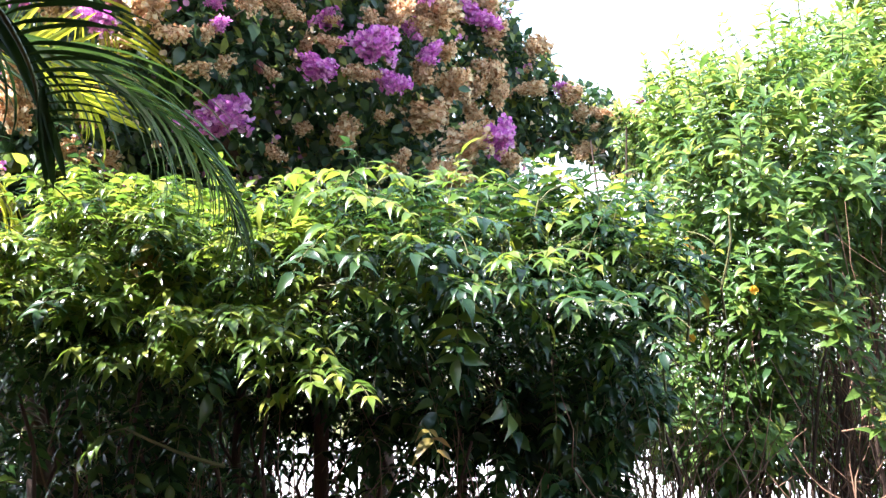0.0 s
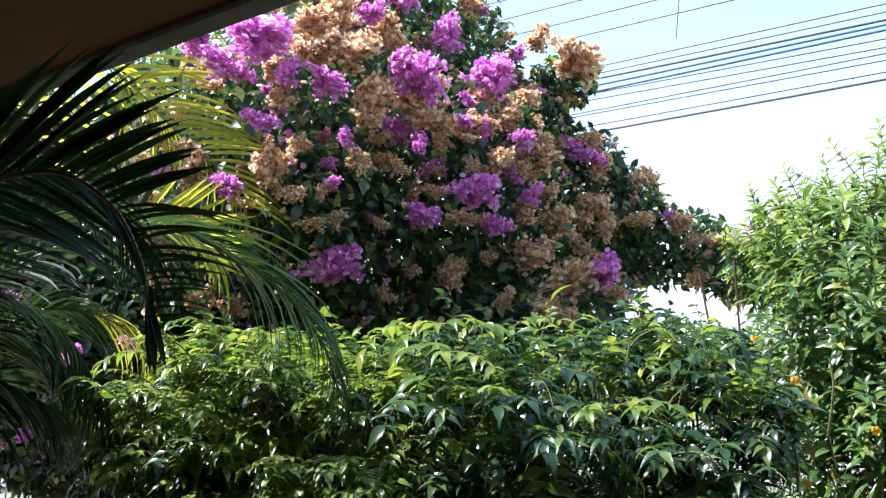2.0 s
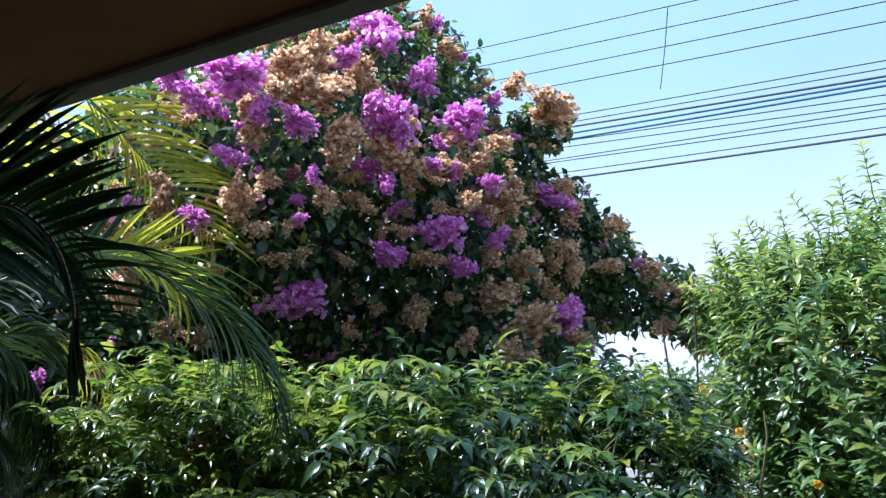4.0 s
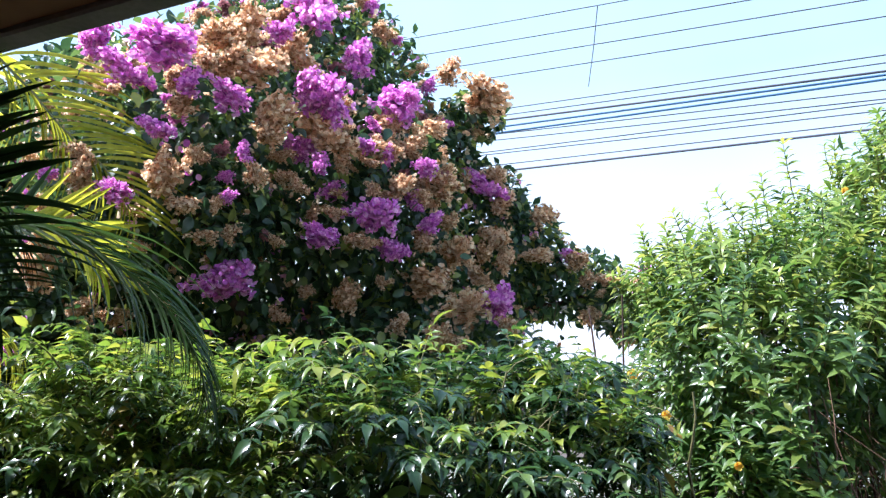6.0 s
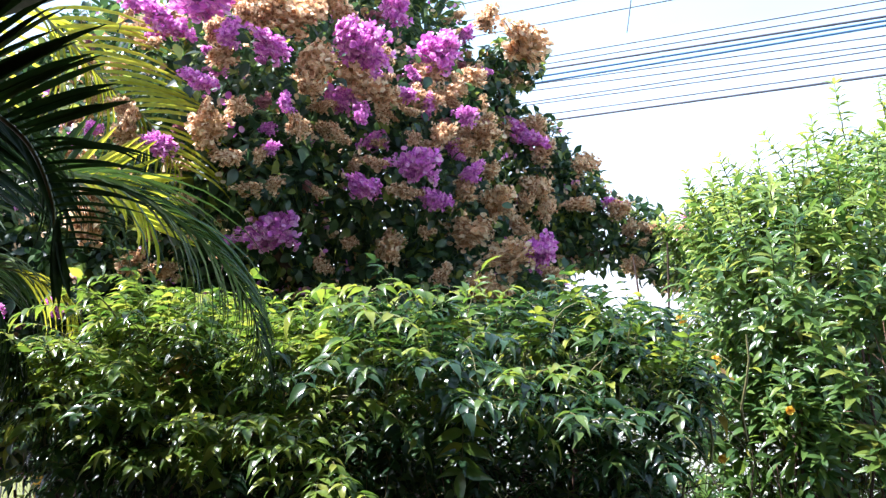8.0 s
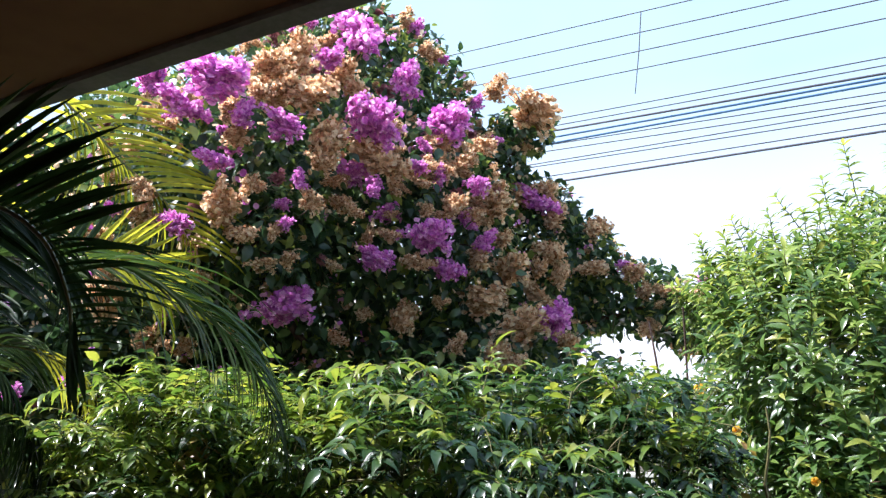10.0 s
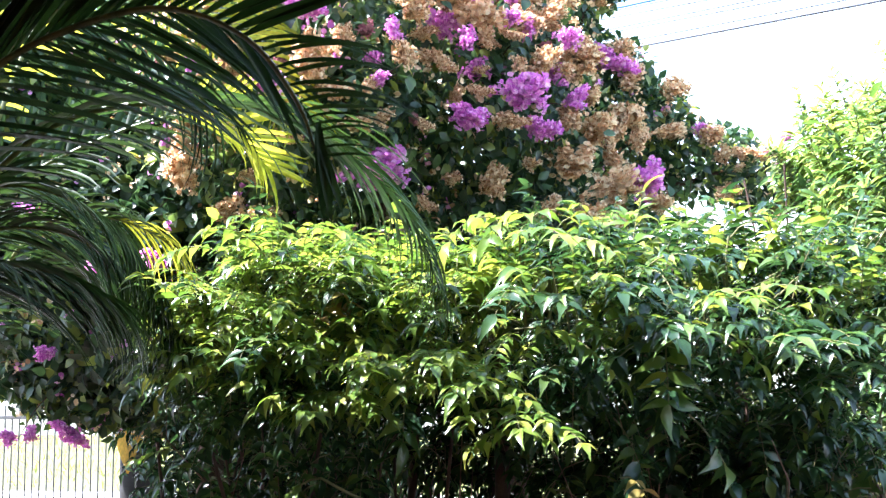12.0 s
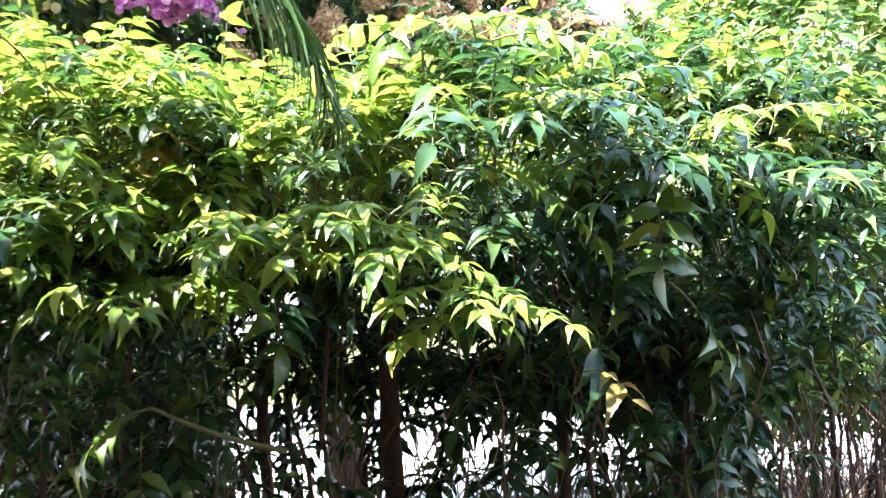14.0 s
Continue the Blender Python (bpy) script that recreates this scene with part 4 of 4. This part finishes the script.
# ---- palm ----
def palm():
    ob = thing("palm", (-2.1, 2.0, GROUND), "clumping palm with long arching feathered fronds", "palm")
    g = np.random.default_rng(19)
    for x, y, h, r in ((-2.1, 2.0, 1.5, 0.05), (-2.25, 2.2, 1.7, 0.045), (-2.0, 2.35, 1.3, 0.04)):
        placed("stem", tubes("stem", [(bent((x, y, GROUND), (x + 0.1, y, h), 0, 10, 0.008), r * 1.2, r * 0.8)], GREY_TRUNK_SHADED, 10), ob, "ringed green-grey palm stem")
    blade = leaf_shape((0.45, 0.9, 1.0, 0.95, 0.8, 0.55, 0.03), 0.088, 0.2, 0.7, 0.5)
    limp = leaf_shape((0.45, 0.9, 1.0, 0.95, 0.8, 0.55, 0.03), 0.06, 0.55, 0.7, 1.2)
    broad = leaf_shape((0.4, 0.85, 1.0, 1.0, 0.9, 0.6, 0.04), 0.11, 0.02, 0.5, 0.08)
    slim = leaf_shape((0.45, 0.9, 1.0, 0.95, 0.8, 0.55, 0.03), 0.068, 0.15, 0.6, 0.3)
    meshes = {("broad", 0): mesh_of("leaflet", *broad, PALM_SHADED), ("broad", 2): mesh_of("leaflet", *slim, PALM_SHADED), ("dark", 0): mesh_of("leaflet", *blade, PALM_SHADED), ("dark", 1): mesh_of("leaflet", *limp, PALM_SHADED),
              ("mid", 1): mesh_of("leaflet", *leaf_shape((0.45, 0.9, 1.0, 0.95, 0.8, 0.55, 0.03), 0.042, 0.6, 0.7, 1.4), PALM_HALF_LIT), ("light", 0): mesh_of("leaflet", *blade, PALM_SUNLIT), ("light", 1): mesh_of("leaflet", *limp, PALM_SUNLIT)}

    def frond(ctrl, pairs, length, tone, near, far, end=0.4, limpness=(1, 1), label="", lit_from=0.0, fan=None):
        """near, far: how leaflets of either row lean away from the rib, along it and up."""
        line = curve_through(ctrl, 40)
        rib = placed("frond", tubes("frond", [(line, 0.009, 0.0025)], PALM_TIP, 6), ob, label)
        t = unit(np.gradient(line, axis=0))
        for i in range(pairs):
            s = 0.06 + 0.94 * i / (pairs - 1)
            k = s * 39
            j = min(int(k), 38)
            p = line[j] + (line[j + 1] - line[j]) * (k - j)
            w = t[j]
            side = unit(np.cross(w, np.array([0, 0, 1.0])))
            face = np.cross(side, w)
            if tone == "broad":
                face = unit(face + np.array([0, 0, 0.9]))
            size = length * (1 - (1 - end) * max(0.0, s - 0.35) / 0.65) * (0.75 + 0.25 * min(1, s * 4))
            for sgn, (aside, along, lift), limp_row in ((1, near, limpness[0]),) if tone == "broad" and s > 0.72 else ((1, near, limpness[0]), (-1, far, limpness[1])):
                way = unit(side * sgn * aside * (1.0 - 0.5 * s) + w * (along + 0.5 * s * s) + face * lift + g.normal(0, 0.05, 3))
                if fan and sgn == 1:
                    f = min(1.0, s / 0.72)
                    size *= 1.15 - 0.3 * f
                    way = unit(np.array(fan[0]) * (1 - f) + np.array(fan[1]) * f + g.normal(0, 0.05, 3))
                turn = unit(face * (1.0 if abs(lift) < 0.6 else 0.4) + side * sgn * (-0.3 if abs(lift) < 0.6 else 0.9) + g.normal(0, 0.12, 3))
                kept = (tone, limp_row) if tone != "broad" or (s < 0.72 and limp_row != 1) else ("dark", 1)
                # leaflets before lit_from get the shade-dark colour, the rest the sunlit one
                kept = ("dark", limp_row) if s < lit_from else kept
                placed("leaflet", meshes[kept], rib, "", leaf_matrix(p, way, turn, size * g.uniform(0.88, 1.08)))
        return rib, line[-1]

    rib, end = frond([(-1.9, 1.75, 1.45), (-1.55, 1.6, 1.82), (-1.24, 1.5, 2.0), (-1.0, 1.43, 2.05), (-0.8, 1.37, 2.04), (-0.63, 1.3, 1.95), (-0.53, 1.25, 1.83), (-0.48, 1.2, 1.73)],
          50, 0.44, "broad", (0.2, 0.55, 1.0), (0.5, 1.0, -0.55), 0.2, (0, 2), "arching frond painted dark with shade", fan=((0.45, 0.0, 1.0), (1.0, -0.1, 0.22)))
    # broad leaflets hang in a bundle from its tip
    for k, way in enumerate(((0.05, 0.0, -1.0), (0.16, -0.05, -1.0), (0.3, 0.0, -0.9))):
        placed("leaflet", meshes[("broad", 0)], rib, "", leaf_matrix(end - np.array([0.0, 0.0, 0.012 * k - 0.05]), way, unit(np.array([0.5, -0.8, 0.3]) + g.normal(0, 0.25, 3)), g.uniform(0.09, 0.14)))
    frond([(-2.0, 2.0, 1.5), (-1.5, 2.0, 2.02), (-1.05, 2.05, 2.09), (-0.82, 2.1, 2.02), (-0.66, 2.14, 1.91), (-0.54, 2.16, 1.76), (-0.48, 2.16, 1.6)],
          46, 0.46, "mid", (0.3, 1.0, 0.0), (0.45, 1.0, 0.4), 0.3, (1, 1), "frond coloured half lit, with long limp leaflets at its tip")
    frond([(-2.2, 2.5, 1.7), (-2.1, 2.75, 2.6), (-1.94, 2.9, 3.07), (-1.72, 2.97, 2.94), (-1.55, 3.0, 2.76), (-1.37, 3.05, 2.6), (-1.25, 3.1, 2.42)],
          40, 0.44, "light", (0.25, 0.6, 1.0), (0.7, 0.7, -0.3), 0.6, (1, 1), "frond coloured bright yellow-green as if lit through by the sun")
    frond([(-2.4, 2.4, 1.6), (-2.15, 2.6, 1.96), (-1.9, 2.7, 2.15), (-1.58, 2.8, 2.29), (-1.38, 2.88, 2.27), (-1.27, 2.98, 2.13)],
          34, 0.36, "light", (0.7, 0.6, -0.5), (0.5, 0.5, 0.75), 0.6, (0, 0), "drooping frond with its tip coloured yellow-green as sunlit", 0.62)
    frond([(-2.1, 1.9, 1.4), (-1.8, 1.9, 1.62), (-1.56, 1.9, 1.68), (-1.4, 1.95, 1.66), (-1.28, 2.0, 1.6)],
          36, 0.36, "dark", (0.4, 1.1, 0.1), (0.5, 1.1, -0.3), 0.6, (1, 1), "low drooping frond in a dark shade colour")
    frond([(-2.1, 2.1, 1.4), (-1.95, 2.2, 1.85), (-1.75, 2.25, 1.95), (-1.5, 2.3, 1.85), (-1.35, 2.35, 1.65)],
          36, 0.36, "dark", (0.45, 1.1, 0.1), (0.5, 1.1, -0.3), 0.6, (1, 1), "low drooping frond in a dark shade colour")
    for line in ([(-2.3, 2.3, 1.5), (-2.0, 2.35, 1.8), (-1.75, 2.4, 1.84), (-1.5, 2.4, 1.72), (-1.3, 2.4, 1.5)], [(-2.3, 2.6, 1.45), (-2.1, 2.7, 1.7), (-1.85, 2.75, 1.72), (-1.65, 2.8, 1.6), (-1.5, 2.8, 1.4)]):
        frond(line, 38, 0.38, "dark", (0.5, 1.0, 0.2), (0.6, 1.0, -0.4), 0.5, (1, 1), "low drooping frond in a dark shade colour")
    frond([(-2.5, 3.0, 1.6), (-2.3, 3.1, 1.95), (-2.05, 3.15, 2.0), (-1.8, 3.2, 1.9), (-1.65, 3.2, 1.7)], 34, 0.36, "light", (0.5, 0.8, 0.3), (0.6, 0.9, -0.4), 0.5, (1, 1), "low frond with its tip coloured as sunlit", 0.55)
    # fronds arching out of view, added to throw shade on the left side
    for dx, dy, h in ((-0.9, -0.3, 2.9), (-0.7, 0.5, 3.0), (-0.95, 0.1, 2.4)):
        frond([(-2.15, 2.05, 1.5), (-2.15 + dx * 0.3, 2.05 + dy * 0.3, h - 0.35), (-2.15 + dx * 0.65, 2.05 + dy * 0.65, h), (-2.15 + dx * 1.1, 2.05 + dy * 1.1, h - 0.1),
               (-2.15 + dx * 1.5, 2.05 + dy * 1.5, h - 0.5)], 26, 0.42, "dark", (0.7, 0.7, 0.1), (0.7, 0.7, 0.1), 0.6, (1, 1), "unseen arching frond added for shade")
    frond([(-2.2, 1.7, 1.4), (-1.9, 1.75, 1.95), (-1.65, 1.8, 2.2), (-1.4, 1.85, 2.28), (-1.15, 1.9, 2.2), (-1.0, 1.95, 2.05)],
          36, 0.38, "dark", (0.5, 0.8, 0.5), (0.6, 1.0, -0.3), 0.6, (1, 1), "arching frond in a dark shade colour behind the others")


palm()


# ---- fence, stump and far things ----
def fence():
    ob = thing("fence", (-1.0, 6.5, GROUND), "thin vertical-bar iron fence painted grey beside the pavement", "fence", kind="structure")
    bar = tubes("bar", [(np.array([(0, 0, 0), (0, 0, 0.8), (0, 0, 1.62)]), 0.007, 0.007)], IRON, 6)
    for i in range(146):
        placed("bar", bar, ob, "", Matrix.Translation((-6.0 + i * 0.068, 6.5, GROUND)))
    for z in (0.12, 0.75, 1.5):
        bm = bmesh.new()
        box(bm, (-6.2, 6.485, GROUND + z), (3.9, 6.515, GROUND + z + 0.03), 0.004)
        me = bpy.data.meshes.new("rail")
        bm.to_mesh(me)
        bm.free()
        me.materials.append(IRON)
        placed("rail", me, ob)


fence()


def grey_trunk():
    ob = thing("garden_palm_trunk", (-3.62, 6.2, GROUND), "stout grey palm trunk with a yellowed leaf sheath", "palm trunk")
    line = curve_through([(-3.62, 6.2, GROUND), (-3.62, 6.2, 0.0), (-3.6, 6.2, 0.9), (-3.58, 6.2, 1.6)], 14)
    placed("trunk", tubes("trunk", [(line, 0.16, 0.13)], GREY_TRUNK_SHADED, 14), ob)
    sheath = leaf_shape((1, 1, 0.8, 0.45, 0.05), 0.7, 0.1, -0.5)
    me = mesh_of("sheath", *sheath, YELLOW_LEAF)
    placed("sheath", me, ob, "yellow dried leaf sheath", leaf_matrix((-3.63, 6.03, 0.9), (0, -0.05, -1), (0, -1, 0.05), 0.42))


grey_trunk()


def far_tree(x, y, h, r, seed):
    ob = thing("tree", (x, y, GROUND), "distant bluish green leafy tree beyond the street", "tree", "trees beyond the street")
    g = np.random.default_rng(seed)
    placed("trunk", tubes("trunk", [(bent((x, y, GROUND), (x, y, h * 0.7), 0, 8, 0.05), 0.16, 0.05)], BARK, 8), ob)
    blobs = [(x + g.normal(0, r * 0.5), y + g.normal(0, r * 0.4), h * g.uniform(0.45, 0.9), r * 0.6, r * 0.6, r * 0.5) for _ in range(7)]
    p, out = in_blobs(blobs, 5000, 0.5, 0.12, seed)
    n = len(p)
    me = leaf_mass("crown", OVATE, p, unit(out + g.normal(0, 0.7, (n, 3))), unit(out + np.array([0, 0, 0.6])), g.uniform(0.12, 0.22, n), BUSH_LEAF)
    tagged(placed("crown", me, ob), kind="stuff")


for x, y, h, r, s in ((2.6, 22, 3.6, 1.6, 1), (6.0, 24, 3.4, 1.8, 2), (-9, 23, 4.2, 2.2, 3), (-5, 24, 4.0, 2.0, 4)):
    far_tree(x, y, h, r, s)


def cables():
    spec = [(7.43, -0.098), (7.12, -0.094), (6.85, -0.086), (6.59, -0.081), (6.09, -0.071), (5.99, -0.070), (5.90, -0.075), (5.83, -0.064), (5.76, -0.057),
            (5.68, -0.080), (5.58, -0.082), (5.48, -0.057), (5.41, -0.067), (5.26, -0.057), (5.17, -0.053)]
    thick = (6, 7, 8, 14)
    u = Vector((1, -0.52, 0)).normalized()
    for i, (z, slope) in enumerate(spec):
        pts = []
        for s in np.linspace(-14, 14, 29):
            p = Vector((2.5, 10, z)) + u * s
            pts.append((p.x, p.y, z + slope * s + 0.0004 * s * s))
        r = 0.015 if i in thick else 0.008
        me = tubes("overhead_cable", [(np.array(pts), r, r)], CABLE_BLUE if i in (7, 8) else CABLE, 6)
        tagged(new("overhead_cable", me), "thin dark overhead cable strung along the street" if i not in (7, 8) else "blue sheathed overhead cable in the bundle", "cable", "cables over the street")
    me = tubes("hanging_line", [(np.array([(1.42, 10.3, 7.4), (1.36, 10.3, 6.8), (1.28, 10.3, 6.2)]), 0.009, 0.007)], CABLE, 6)
    tagged(new("hanging_line", me), "loose grey line hanging from the cables", "cable")


cables()
